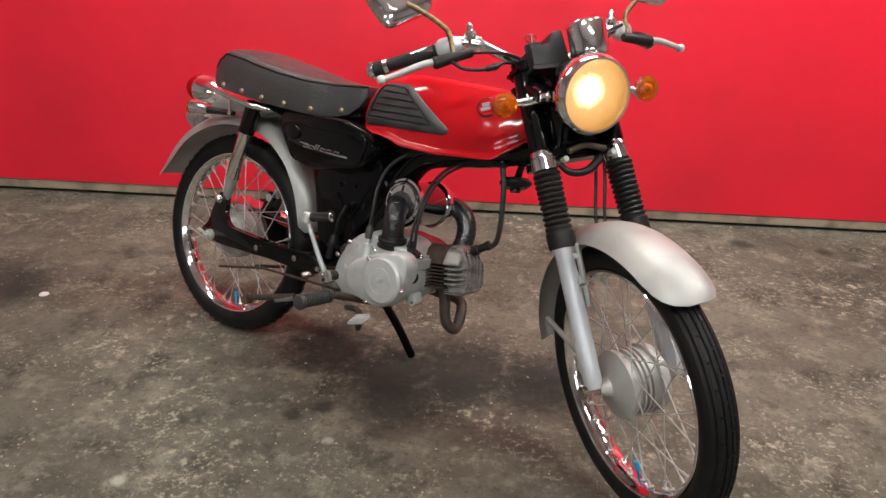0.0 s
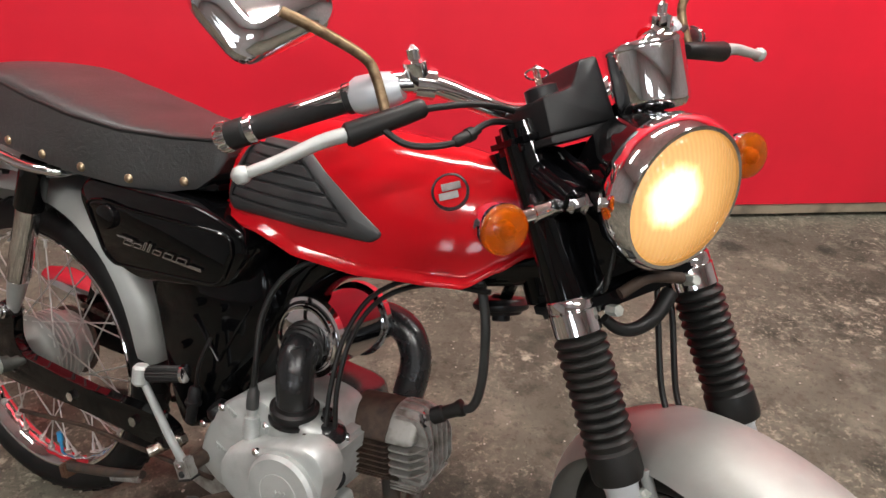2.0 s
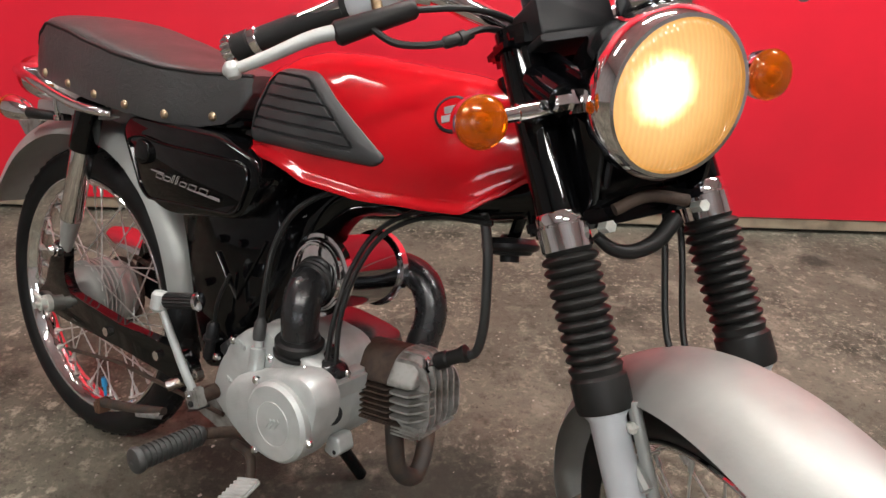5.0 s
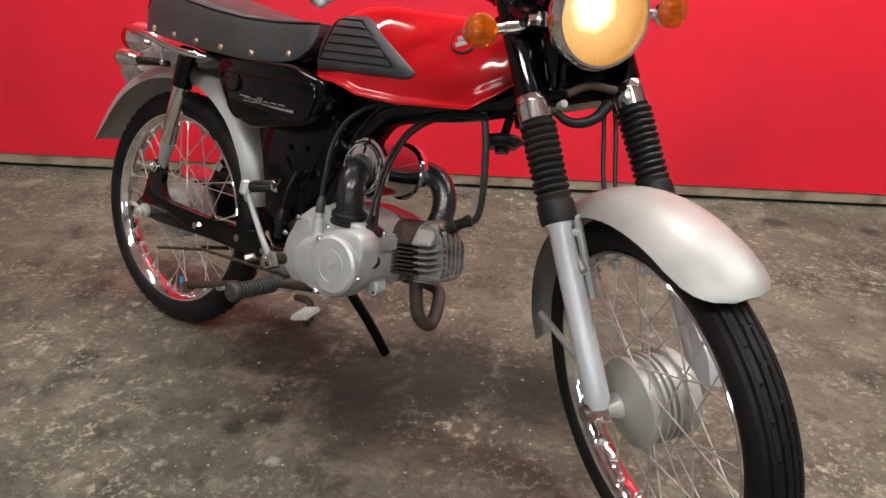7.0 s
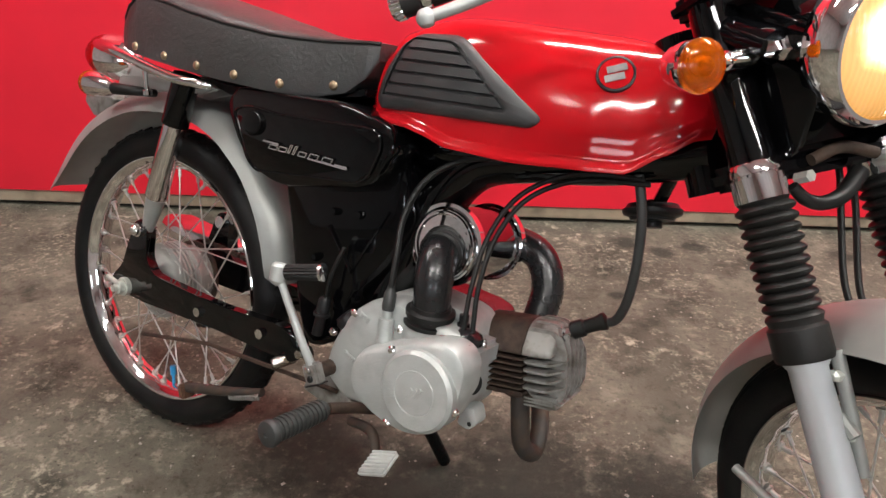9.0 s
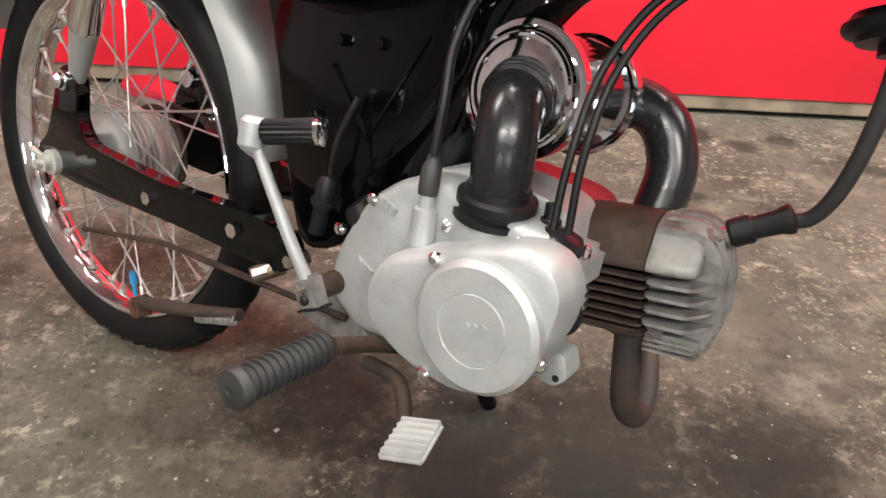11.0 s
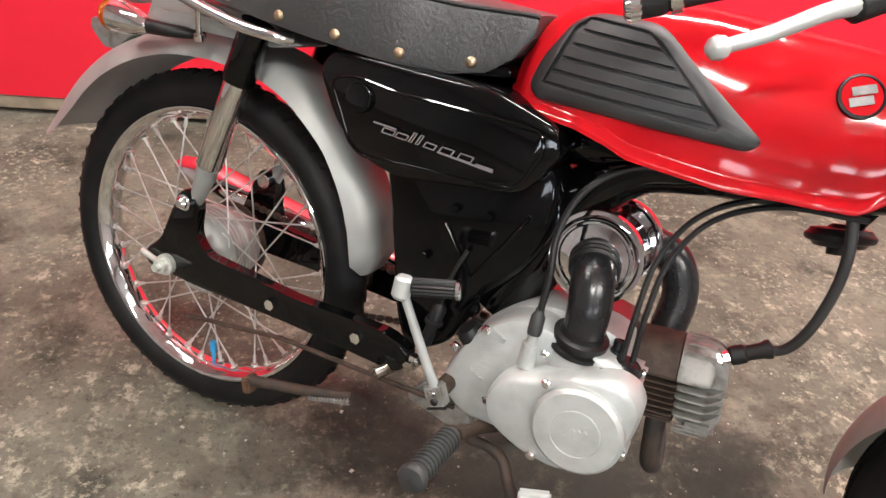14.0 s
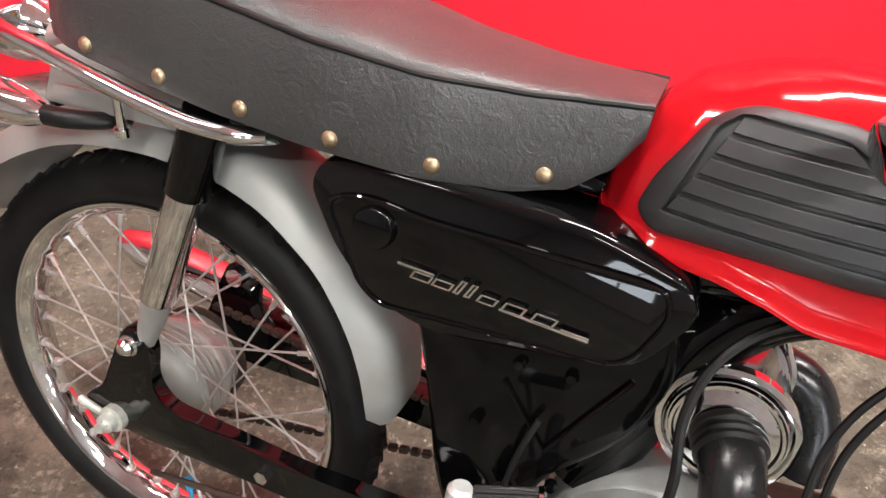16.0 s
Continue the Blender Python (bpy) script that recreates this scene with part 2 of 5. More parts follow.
def floor_material():
    m = bpy.data.materials.new("worn_concrete")
    m.use_nodes = True
    n, l = m.node_tree.nodes, m.node_tree.links
    b = n["Principled BSDF"]
    tc = n.new("ShaderNodeTexCoord")

    def noise_at(scale, detail, rough=0.6, dist=0.0):
        x = n.new("ShaderNodeTexNoise")
        x.inputs["Scale"].default_value, x.inputs["Detail"].default_value = scale, detail
        x.inputs["Roughness"].default_value, x.inputs["Distortion"].default_value = rough, dist
        l.new(tc.outputs["Object"], x.inputs["Vector"])
        return x.outputs["Fac"]

    def band(src, lo, hi):
        x = n.new("ShaderNodeMapRange")
        x.inputs["From Min"].default_value, x.inputs["From Max"].default_value = lo, hi
        l.new(src, x.inputs["Value"])
        return x.outputs["Result"]

    def mixed(a, c, fac):
        x = n.new("ShaderNodeMix")
        x.data_type = "RGBA"
        for key, v in (("A", a), ("B", c)):
            if isinstance(v, tuple):
                x.inputs[key].default_value = (*v, 1)
            else:
                l.new(v, x.inputs[key])
        l.new(fac, x.inputs["Factor"])
        return x.outputs["Result"]

    def times(a, c):
        x = n.new("ShaderNodeMath")
        x.operation = "MULTIPLY"
        l.new(a, x.inputs[0])
        if isinstance(c, float):
            x.inputs[1].default_value = c
        else:
            l.new(c, x.inputs[1])
        return x.outputs[0]

    col = mixed((0.07, 0.067, 0.052), (0.158, 0.149, 0.116), band(noise_at(1.6, 9, 0.68), 0.36, 0.62))
    col = mixed(col, (0.235, 0.222, 0.175), times(band(noise_at(8, 9, 0.7), 0.52, 0.66), 0.8))
    col = mixed(col, (0.03, 0.03, 0.024), times(band(noise_at(6, 9, 0.7), 0.53, 0.66), 0.75))
    col = mixed(col, (0.05, 0.045, 0.033), times(band(noise_at(42, 7, 0.68), 0.53, 0.66), 0.55))
    zone = band(noise_at(2.2, 6, 0.68), 0.48, 0.6)
    col = mixed(col, (0.45, 0.42, 0.33), times(times(band(noise_at(27, 9, 0.72), 0.535, 0.62), zone), 0.85))
    col = mixed(col, (0.42, 0.39, 0.3), times(times(band(noise_at(70, 6, 0.7), 0.53, 0.63), band(noise_at(3.6, 6, 0.7), 0.45, 0.6)), 0.7))
    col = mixed(col, (0.016, 0.015, 0.012), times(band(noise_at(120, 5, 0.7), 0.6, 0.66), 0.7))
    vor = n.new("ShaderNodeTexVoronoi")
    vor.inputs["Scale"].default_value = 52
    l.new(tc.outputs["Object"], vor.inputs["Vector"])
    sp = n.new("ShaderNodeSeparateColor")
    l.new(vor.outputs["Color"], sp.inputs[0])
    col = mixed(col, (0.5, 0.48, 0.42), times(times(band(vor.outputs["Distance"], 0.17, 0.07), band(sp.outputs[0], 0.8, 0.82)), 0.85))
    # oil spots and pale splashes that lie where they were spilt; dark spots under the motorcycle also paint its shadow
    wob = n.new("ShaderNodeTexNoise")
    wob.inputs["Scale"].default_value, wob.inputs["Detail"].default_value = 30, 8
    wob.inputs["Roughness"].default_value = 0.75
    l.new(tc.outputs["Object"], wob.inputs["Vector"])
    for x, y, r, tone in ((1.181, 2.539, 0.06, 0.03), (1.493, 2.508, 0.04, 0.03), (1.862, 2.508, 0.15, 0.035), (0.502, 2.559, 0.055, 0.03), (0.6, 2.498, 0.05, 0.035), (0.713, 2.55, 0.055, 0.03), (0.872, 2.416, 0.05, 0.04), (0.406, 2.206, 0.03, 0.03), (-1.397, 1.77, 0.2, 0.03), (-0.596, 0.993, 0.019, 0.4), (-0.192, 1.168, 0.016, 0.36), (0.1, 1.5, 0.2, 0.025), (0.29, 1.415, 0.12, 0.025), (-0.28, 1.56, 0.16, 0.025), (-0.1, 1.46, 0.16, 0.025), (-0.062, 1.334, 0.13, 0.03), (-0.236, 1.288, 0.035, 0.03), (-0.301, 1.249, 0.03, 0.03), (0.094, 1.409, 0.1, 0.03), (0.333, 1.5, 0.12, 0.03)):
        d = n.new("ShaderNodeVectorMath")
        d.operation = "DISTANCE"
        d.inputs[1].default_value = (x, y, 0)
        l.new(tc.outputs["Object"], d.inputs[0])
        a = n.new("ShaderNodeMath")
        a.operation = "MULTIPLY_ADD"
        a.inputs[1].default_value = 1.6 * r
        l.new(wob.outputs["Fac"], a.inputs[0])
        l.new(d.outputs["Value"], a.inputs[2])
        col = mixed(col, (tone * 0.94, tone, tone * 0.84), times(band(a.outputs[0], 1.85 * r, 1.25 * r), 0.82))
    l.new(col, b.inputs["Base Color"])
    l.new(band(noise_at(6, 6), -1.2, 1.1), b.inputs["Roughness"])
    b.inputs["Specular IOR Level"].default_value = 0.16
    bp = n.new("ShaderNodeBump")
    bp.inputs["Strength"].default_value, bp.inputs["Distance"].default_value = 0.8, 0.008
    l.new(noise_at(70, 10, 0.8), bp.inputs["Height"])
    l.new(bp.outputs["Normal"], b.inputs["Normal"])
    return m


FLOOR = floor_material()
WALL_RED = mat("red_wall_paint", (0.72, 0.013, 0.034), 0.4, vary=0.07, scale=1.6, bump=0.2, bump_scale=9, rough_vary=0.1)
WOOD = mat("grey_old_wood", (0.3, 0.24, 0.17), 0.75, vary=0.2, scale=14, bump=0.4, bump_scale=60)
GREY_WALL = mat("plain_grey_plaster", (0.33, 0.335, 0.33), 0.85, vary=0.08, scale=3, bump=0.1)
CEILING = mat("pale_ceiling_paint", (0.6, 0.6, 0.59), 0.85, vary=0.08, scale=3)
GREY_PAINT = mat("grey_green_paint", (0.3, 0.32, 0.29), 0.5, vary=0.1, scale=20)
DAY = emitter("daylight_sky", (0.85, 0.92, 1.0), 4.5)
STONE = (-1.223, 1.724)
TUBE = emitter("lit_tube", (1.0, 0.97, 0.92), 30.0)
WHITE = mat("white_enamel", (0.75, 0.75, 0.73), 0.4, vary=0.03)


# ---- building helpers ----
def finish(name, bm, material, parent=None, label="", m=None, sharp=38, smooth=True):
    bmesh.ops.remove_doubles(bm, verts=bm.verts, dist=1e-6)
    bmesh.ops.recalc_face_normals(bm, faces=bm.faces)
    me = bpy.data.meshes.new(name)
    bm.to_mesh(me)
    bm.free()
    for poly in me.polygons:
        poly.use_smooth = smooth
    if smooth:
        me.set_sharp_from_angle(angle=radians(sharp))
    me.materials.append(material)
    ob = new(name, me)
    if parent is not None:
        ob.parent = parent
    if m is not None:
        ob.matrix_basis = m
    if label:
        tagged(ob, label)
    return ob


def part(name, bm, material, parent, label="", m=None, sharp=38, smooth=True):
    return finish(name, bm, material, parent, label, m, sharp, smooth)


def share(ob, m):
    """Another part on the same mesh, under the same parent, at the pose m."""
    c = ob.copy()
    scene.collection.objects.link(c)
    c.matrix_basis = m
    return c


def curve_pts(pts, step=6):
    """A smooth line through the points."""
    p = [Vector(q) for q in pts]
    if len(p) < 3:
        return p
    p = [2 * p[0] - p[1]] + p + [2 * p[-1] - p[-2]]
    out = []
    for k in range(1, len(p) - 2):
        a, b, c, d = p[k - 1:k + 3]
        for s in range(step):
            t = s / step
            out.append(0.5 * (2 * b + (c - a) * t + (2 * a - 5 * b + 4 * c - d) * t * t + (3 * b - a - 3 * c + d) * t ** 3))
    return out + [p[-2]]


def rings(bm, loops, cap=True, close=False):
    """Skin over loops of equal length."""
    rows = [[bm.verts.new(v) for v in lp] for lp in loops]
    n = len(rows[0])
    pairs = list(zip(rows, rows[1:])) + ([(rows[-1], rows[0])] if close else [])
    for a, b in pairs:
        for k in range(n):
            bm.faces.new((a[k], a[(k + 1) % n], b[(k + 1) % n], b[k]))
    if cap and not close:
        bm.faces.new(rows[0][::-1])
        bm.faces.new(rows[-1])
    return bm


def tube(pts, r, seg=12, smooth=True, step=6, bm=None):
    """A round bar along the points; r: one radius, or one at each end."""
    bm = bm or bmesh.new()
    line = curve_pts(pts, step) if smooth else [Vector(p) for p in pts]
    n = len(line)
    rad = r if isinstance(r, (tuple, list)) else (r, r)
    up, loops = None, []
    for k, p in enumerate(line):
        d = (line[min(k + 1, n - 1)] - line[max(k - 1, 0)]).normalized()
        if up is None:
            up = d.orthogonal().normalized()
        up = (up - d * up.dot(d)).normalized()
        side = d.cross(up)
        w = rad[0] + (rad[1] - rad[0]) * k / (n - 1)
        loops.append([p + (up * math.cos(a) + side * math.sin(a)) * w for a in [2 * math.pi * s / seg for s in range(seg)]])
    return rings(bm, loops)


def lathe(profile, seg=32, m=None, bm=None, closed=False):
    """Turns (radius, height) round z, then lays it by m."""
    bm = bm or bmesh.new()
    m = m or Matrix()
    loops = [[m @ Vector((r * math.cos(a), r * math.sin(a), h)) for a in [2 * math.pi * s / seg for s in range(seg)]] for r, h in profile]
    return rings(bm, loops, cap=not closed, close=closed)


def axis_to(p, q):
    """The pose that lays z from p towards q."""
    d = Vector(q) - Vector(p)
    return Matrix.Translation(p) @ d.to_track_quat("Z", "Y").to_matrix().to_4x4()


def rod(p, q, profile, seg=20, bm=None):
    """A turned shape between two points; profile: (radius, share of the length)."""
    length = (Vector(q) - Vector(p)).length
    return lathe([(r, s * length) for r, s in profile], seg, axis_to(p, q), bm)


def rounded(poly, r=0.01, seg=4):
    """A polygon with rounded corners."""
    out, n = [], len(poly)
    for k in range(n):
        a, b, c = (Vector(poly[(k + s) % n]) for s in (-1, 0, 1))
        u, v = (a - b), (c - b)
        d = min(r, 0.45 * u.length, 0.45 * v.length)
        p, q = b + u.normalized() * d, b + v.normalized() * d
        for s in range(seg + 1):
            t = s / seg
            out.append(p * (1 - t) ** 2 + b * 2 * t * (1 - t) + q * t * t)
    return out


def slab(poly, y0, y1, bevel=0.004, r=0.01, dome=0.0, bm=None):
    """A plate: an outline in x and z with rounded corners, from y0 (its far side) to y1 (its near side, bevelled)."""
    bm = bm or bmesh.new()
    out = rounded([Vector((x, z)) for x, z in poly], r)
    c = sum(out, Vector((0, 0))) / len(out)
    s = 1 if y1 > y0 else -1

    def lp(y, inset):
        res = []
        for p in out:
            d = c - p
            res.append(Vector((p.x + d.x * inset / max(d.length, 1e-6), y, p.y + d.y * inset / max(d.length, 1e-6))))
        return res
    loops = [lp(y0, 0), lp(y1 - s * bevel, 0), lp(y1 - s * bevel * 0.3, bevel * 0.35), lp(y1, bevel)]
    if dome:
        size = max((p - c).length for p in out)
        loops += [lp(y1 + s * dome * 0.6, size * 0.2), lp(y1 + s * dome, size * 0.45)]
    return rings(bm, loops)


def box(x0, x1, y0, y1, z0, z1, bevel=0.0, bm=None, m=None):
    bm2 = bmesh.new()
    bmesh.ops.create_cube(bm2, size=1)
    bmesh.ops.transform(bm2, matrix=Matrix.Translation(((x0 + x1) / 2, (y0 + y1) / 2, (z0 + z1) / 2)) @ Matrix.Diagonal((abs(x1 - x0), abs(y1 - y0), abs(z1 - z0), 1)), verts=bm2.verts)
    if bevel:
        bmesh.ops.bevel(bm2, geom=bm2.edges[:], offset=bevel, segments=2, affect="EDGES")
    if m is not None:
        bmesh.ops.transform(bm2, matrix=m, verts=bm2.verts)
    if bm is None:
        return bm2
    me = bpy.data.meshes.new("tmp")
    bm2.to_mesh(me)
    bm2.free()
    bm.from_mesh(me)
    bpy.data.meshes.remove(me)
    return bm


def lerp(rows, x):
    """The row of values at x, between rows (x, values...)."""
    if x <= rows[0][0]:
        return rows[0][1:]
    for a, b in zip(rows, rows[1:]):
        if x <= b[0]:
            t = (x - a[0]) / (b[0] - a[0])
            t = t * t * (3 - 2 * t) * 0.4 + t * 0.6
            return [u + (v - u) * t for u, v in zip(a[1:], b[1:])]
    return rows[-1][1:]


# ---- the room ----
WALL_TURN = 2.13
WALL = pose(0, 2.689, 0, 0, 0, WALL_TURN)
rnd = random.Random(4)


def setting(name, bm, material, label, category, m=None, smooth=False):
    return tagged(finish(name, bm, material, None, "", m, smooth=smooth), label, category, kind="structure")


bm = bmesh.new()
bmesh.ops.create_grid(bm, x_segments=60, y_segments=60, size=1)
for v in bm.verts:
    v.co = Vector((v.co.x * 4.4 + 0.2, v.co.y * 3.6 + 0.2, 0.0))
floor = setting("floor", bm, FLOOR, "dark worn concrete floor with pale scuffs, oil stains and painted shade under the motorcycle", "floor", smooth=True)

# the red wall stands on a wooden sole plate
bm = box(-4.2, 4.5, 0.0, 0.1, 0.056, 3.0, 0.0)
wall_back = setting("wall_back", bm, WALL_RED, "large bright red painted board wall", "wall", WALL)
# a black strip paints the shade in the gap under the plate
bm = box(-4.2, 4.5, 0.03, 0.09, 0.0, 0.014, 0.0)
setting("trim", bm, SEAM, "black strip standing in for the shade in the gap under the sole plate", "trim", WALL)
bm = box(-4.2, 4.5, 0.004, 0.1, 0.014, 0.054, 0.003)
setting("baseboard", bm, WOOD, "bare greyed wooden sole plate under the red wall", "baseboard", WALL)
bm = box(-4.2, -4.1, -3.4, 4.0, 0, 3.0)
setting("wall_west", bm, GREY_WALL, "plain grey plaster wall", "wall")
bm = box(4.5, 4.6, -3.4, 4.0, 0, 3.0)
setting("wall_east", bm, GREY_WALL, "plain grey plaster wall", "wall")
bm = bmesh.new()
WINDOWS = ((-2.2, -0.9), (0.5, 1.8))
SILL, LINTEL = 1.25, 2.0
box(-4.2, 4.6, -3.5, -3.4, 0, SILL, 0, bm)
box(-4.2, 4.6, -3.5, -3.4, LINTEL, 3.0, 0, bm)
for x0, x1 in ((-4.2, -2.2), (-0.9, 0.5), (1.8, 4.6)):
    box(x0, x1, -3.5, -3.4, SILL, LINTEL, 0, bm)
setting("wall_south", bm, GREY_WALL, "plain grey plaster wall with two windows", "wall")
for k, (x0, x1) in enumerate(WINDOWS):
    win = new("window_%d" % (k + 1))
    tagged(win, "white framed window with daylight behind it", "window", kind="structure")
    for a, b, c, d in ((x0, x0 + 0.05, SILL, LINTEL), (x1 - 0.05, x1, SILL, LINTEL), (x0 + 0.05, x1 - 0.05, SILL, SILL + 0.05), (x0 + 0.05, x1 - 0.05, LINTEL - 0.05, LINTEL), ((x0 + x1) / 2 - 0.02, (x0 + x1) / 2 + 0.02, SILL + 0.05, LINTEL - 0.05)):
        part("window_frame", box(a, b, -3.47, -3.42, c, d, 0.004), WHITE, win)
    d = bpy.data.lights.new("daylight", "AREA")
    d.shape, d.size, d.size_y, d.energy, d.color = "RECTANGLE", 1.2, 0.7, 12, (0.86, 0.93, 1.0)
    ob = new("daylight", d)
    ob.matrix_basis = pose((x0 + x1) / 2, -3.52, (SILL + LINTEL) / 2, 90)
bm = box(-4.0, 4.4, -4.1, -4.08, -0.2, 3.2)
setting("backdrop", bm, DAY, "pale overcast sky outside the windows", "backdrop")
bm = box(-4.2, 4.6, -3.5, 4.0, 3.0, 3.1)
setting("ceiling", bm, CEILING, "plain pale grey ceiling", "ceiling")

# fluorescent fittings under the ceiling, seen as glints in the paint and chrome
lamp = new("ceiling_lamp")
tagged(lamp, "twin tube fluorescent ceiling lamp with white housing", "lamp", group="ceiling lamps")
part("housing", box(-0.62, 0.62, -0.08, 0.08, 0.03, 0.14, 0.01), WHITE, lamp)
for s in (-0.045, 0.045):
    part("tube", rod((-0.6, s, 0.01), (0.6, s, 0.01), [(0.014, 0), (0.014, 1)], 10), TUBE, lamp, "lit white tube")
LAMPS = ((0.3, 1.9, 2.86, 8), (-1.9, 1.5, 2.86, 8), (2.0, 1.4, 2.86, 8), (-0.9, -0.9, 2.86, 8), (1.0, -1.0, 2.86, 8))
WATTS = (52, 30, 78, 50, 62)
lamp.matrix_basis = pose(LAMPS[0][0], LAMPS[0][1], LAMPS[0][2], 0, 0, LAMPS[0][3])
for x, y, z, a in LAMPS[1:]:
    copy_thing(lamp, pose(x, y, z, 0, 0, a))
for (x, y, z, a), watts in zip(LAMPS, WATTS):
    d = bpy.data.lights.new("tube_light", "AREA")
    d.shape, d.size, d.size_y, d.energy, d.color = "RECTANGLE", 1.2, 0.14, watts, (0.985, 0.965, 0.93)
    ob = new("tube_light", d)
    ob.matrix_basis = pose(x, y, z - 0.02, 0, 0, a)

# a pole leans on the red wall
pole = finish("leaning_pole", rod((1.885, 2.7, 0.004), (2.1, 2.742, 1.6), [(0.0225, 0), (0.0225, 1)], 16), GREY_PAINT)
tagged(pole, "grey-green painted pole leaning on the red wall", "pole")

# ---- the motorcycle ----
HEADING, LEAN_LEFT, REAR_YAW = -30.0, -14.08, 1.8
bike = new("motorcycle")
tagged(bike, "small vintage motorcycle, red tank, silver fenders, on its side stand", "motorcycle")
bike.matrix_basis = pose(-0.5860, 1.6282, -0.0146, 0, 0, HEADING) @ pose(0, 0, 0, LEAN_LEFT) @ pose(0, 0, 0, 0, 0, -REAR_YAW)
RAKE, STEER, HEAD_X = 25.9, 39.0, 1.131
FORK = pose(HEAD_X - 0.012, -0.012, 0.297, 0, -RAKE, 0) @ pose(0, 0, 0, 0, 0, -STEER) @ pose(0.033, 0.006, 0)
FORK_TOP = FORK @ pose(0, 0, -0.028)
REAR_AXLE = pose(-0.012, -0.012, 0.297, 0, 0, REAR_YAW)


def wheel(name, m, front):
    """A spoked wheel round y at its centre."""
    w = new(name)
    w.parent = bike
    w.matrix_basis = m
    turn = pose(0, 0, 0, 90)
    # tyre: ribbed tread in front, block tread behind
    prof = []
    R, r = 0.251, 0.031
    for k in range(33):
        a = radians(-150 + 300 * k / 32)
        rr = r
        if front and abs(a) < radians(62) and k % 3 == 0:
            rr -= 0.004
        prof.append((R + rr * math.cos(a) * 0.93, rr * math.sin(a)))
    part("tyre", lathe(prof, 96, turn, closed=True), TYRE, w, "black ribbed road tyre" if front else "black block tread road tyre")
    if not front:
        block = None
        for k in range(120):
            a, sd = 3.0 * (k // 2) * 2, (-1 if k % 2 else 1)
            q = pose(0, 0, 0, 0, a + (1.5 if sd > 0 else 0), 0) @ pose(0, sd * 0.0115, R + 0.0255, -sd * 24, 0, sd * 20)
            if block is None:
                block = part("tread_block", box(-0.0085, 0.0085, -0.0085, 0.0085, -0.003, 0.0025, 0.001), TYRE, w, smooth=False)
                block.matrix_basis = q
            else:
                share(block, q)
    else:
        rib = None
        for row, phi in ((-0.0132, 25), (-0.0045, 8.4), (0.0045, -8.4), (0.0132, -25)):
            for k in range(40):
                q = pose(0, 0, 0, 0, 9 * k + (4.5 if abs(phi) < 10 else 0), 0) @ pose(0, row, R + 0.0288 * math.cos(radians(phi)) - 0.0002, phi, 0, 0)
                if rib is None:
                    rib = part("tread_rib", box(-0.0195, 0.0195, -0.0032, 0.0032, -0.003, 0.0014, 0.0008), TYRE, w, smooth=False)
                    rib.matrix_basis = q
                else:
                    share(rib, q)
    # rim
    half = [(0.211, 0.0), (0.2115, 0.007), (0.213, 0.012), (0.2165, 0.016), (0.2195, 0.019), (0.222, 0.0222), (0.2245, 0.0238), (0.227, 0.0236), (0.2286, 0.0218), (0.2286, 0.0195), (0.227, 0.0175)]
    prof = [(r, -y) for r, y in half[::-1]] + half[1:] + [(0.2215, 0.0145), (0.218, 0.01), (0.2165, 0.0), (0.218, -0.01), (0.2215, -0.0145)]
    bm = lathe(prof, 144, turn, closed=True)
    for v in bm.verts:
        rad = math.hypot(v.co.x, v.co.z)
        if rad < 0.2145 and abs(v.co.y) < 0.014:
            swell = 1 + 0.0009 * math.cos(36 * math.atan2(v.co.z, v.co.x)) / rad
            v.co.x, v.co.z = v.co.x * swell, v.co.z * swell
    rim = part("rim", bm, RIM, w, "chromed steel rim")
    # hub
    if front:
        prof = [(0.013, -0.084), (0.016, -0.083), (0.02, -0.074), (0.027, -0.066), (0.04, -0.058), (0.056, -0.052), (0.065, -0.046), (0.068, -0.04), (0.068, -0.028), (0.061, -0.026), (0.061, -0.014), (0.067, -0.013), (0.067, -0.009), (0.06, -0.008), (0.06, -0.004), (0.067, -0.003), (0.067, 0.001), (0.06, 0.002), (0.06, 0.006), (0.067, 0.007), (0.067, 0.011), (0.06, 0.012), (0.06, 0.018), (0.066, 0.021), (0.068, 0.026), (0.068, 0.034), (0.05, 0.038), (0.02, 0.05), (0.012, 0.07)]
        part("hub", lathe(prof, 48, turn), BRIGHT_ALLOY, w, "grey cast alloy drum brake hub with cooling ribs")
        part("seal_ring", lathe([(0.011, 0.0), (0.0175, 0.0), (0.0175, 0.006), (0.011, 0.006)], 24, turn @ pose(0, 0, -0.09), closed=True), RUBBER, w, "black rubber axle seal")
        part("axle_nut", lathe([(0.006, -0.022), (0.0125, -0.02), (0.0135, -0.012), (0.0135, 0.0)], 6, turn @ pose(0, 0, -0.09)), ZINC, w, "pale zinc axle nut")
    else:
        prof = [(0.012, -0.075), (0.02, -0.07), (0.026, -0.06), (0.034, -0.056), (0.052, -0.052), (0.058, -0.046), (0.061, -0.018), (0.0675, -0.016), (0.0695, -0.013), (0.0695, -0.006), (0.064, -0.004)]
        for k in range(4):
            prof += [(0.059, 0.0 + 0.0085 * k), (0.0695, 0.0008 + 0.0085 * k), (0.0695, 0.0034 + 0.0085 * k), (0.059, 0.0042 + 0.0085 * k)]
        prof += [(0.05, 0.034), (0.04, 0.045), (0.012, 0.06)]
        part("hub", lathe(prof, 56, turn), BRIGHT_ALLOY, w, "bright cast alloy drum brake hub with cooling ribs")
    # spokes, laced crosswise
    length_mesh = None
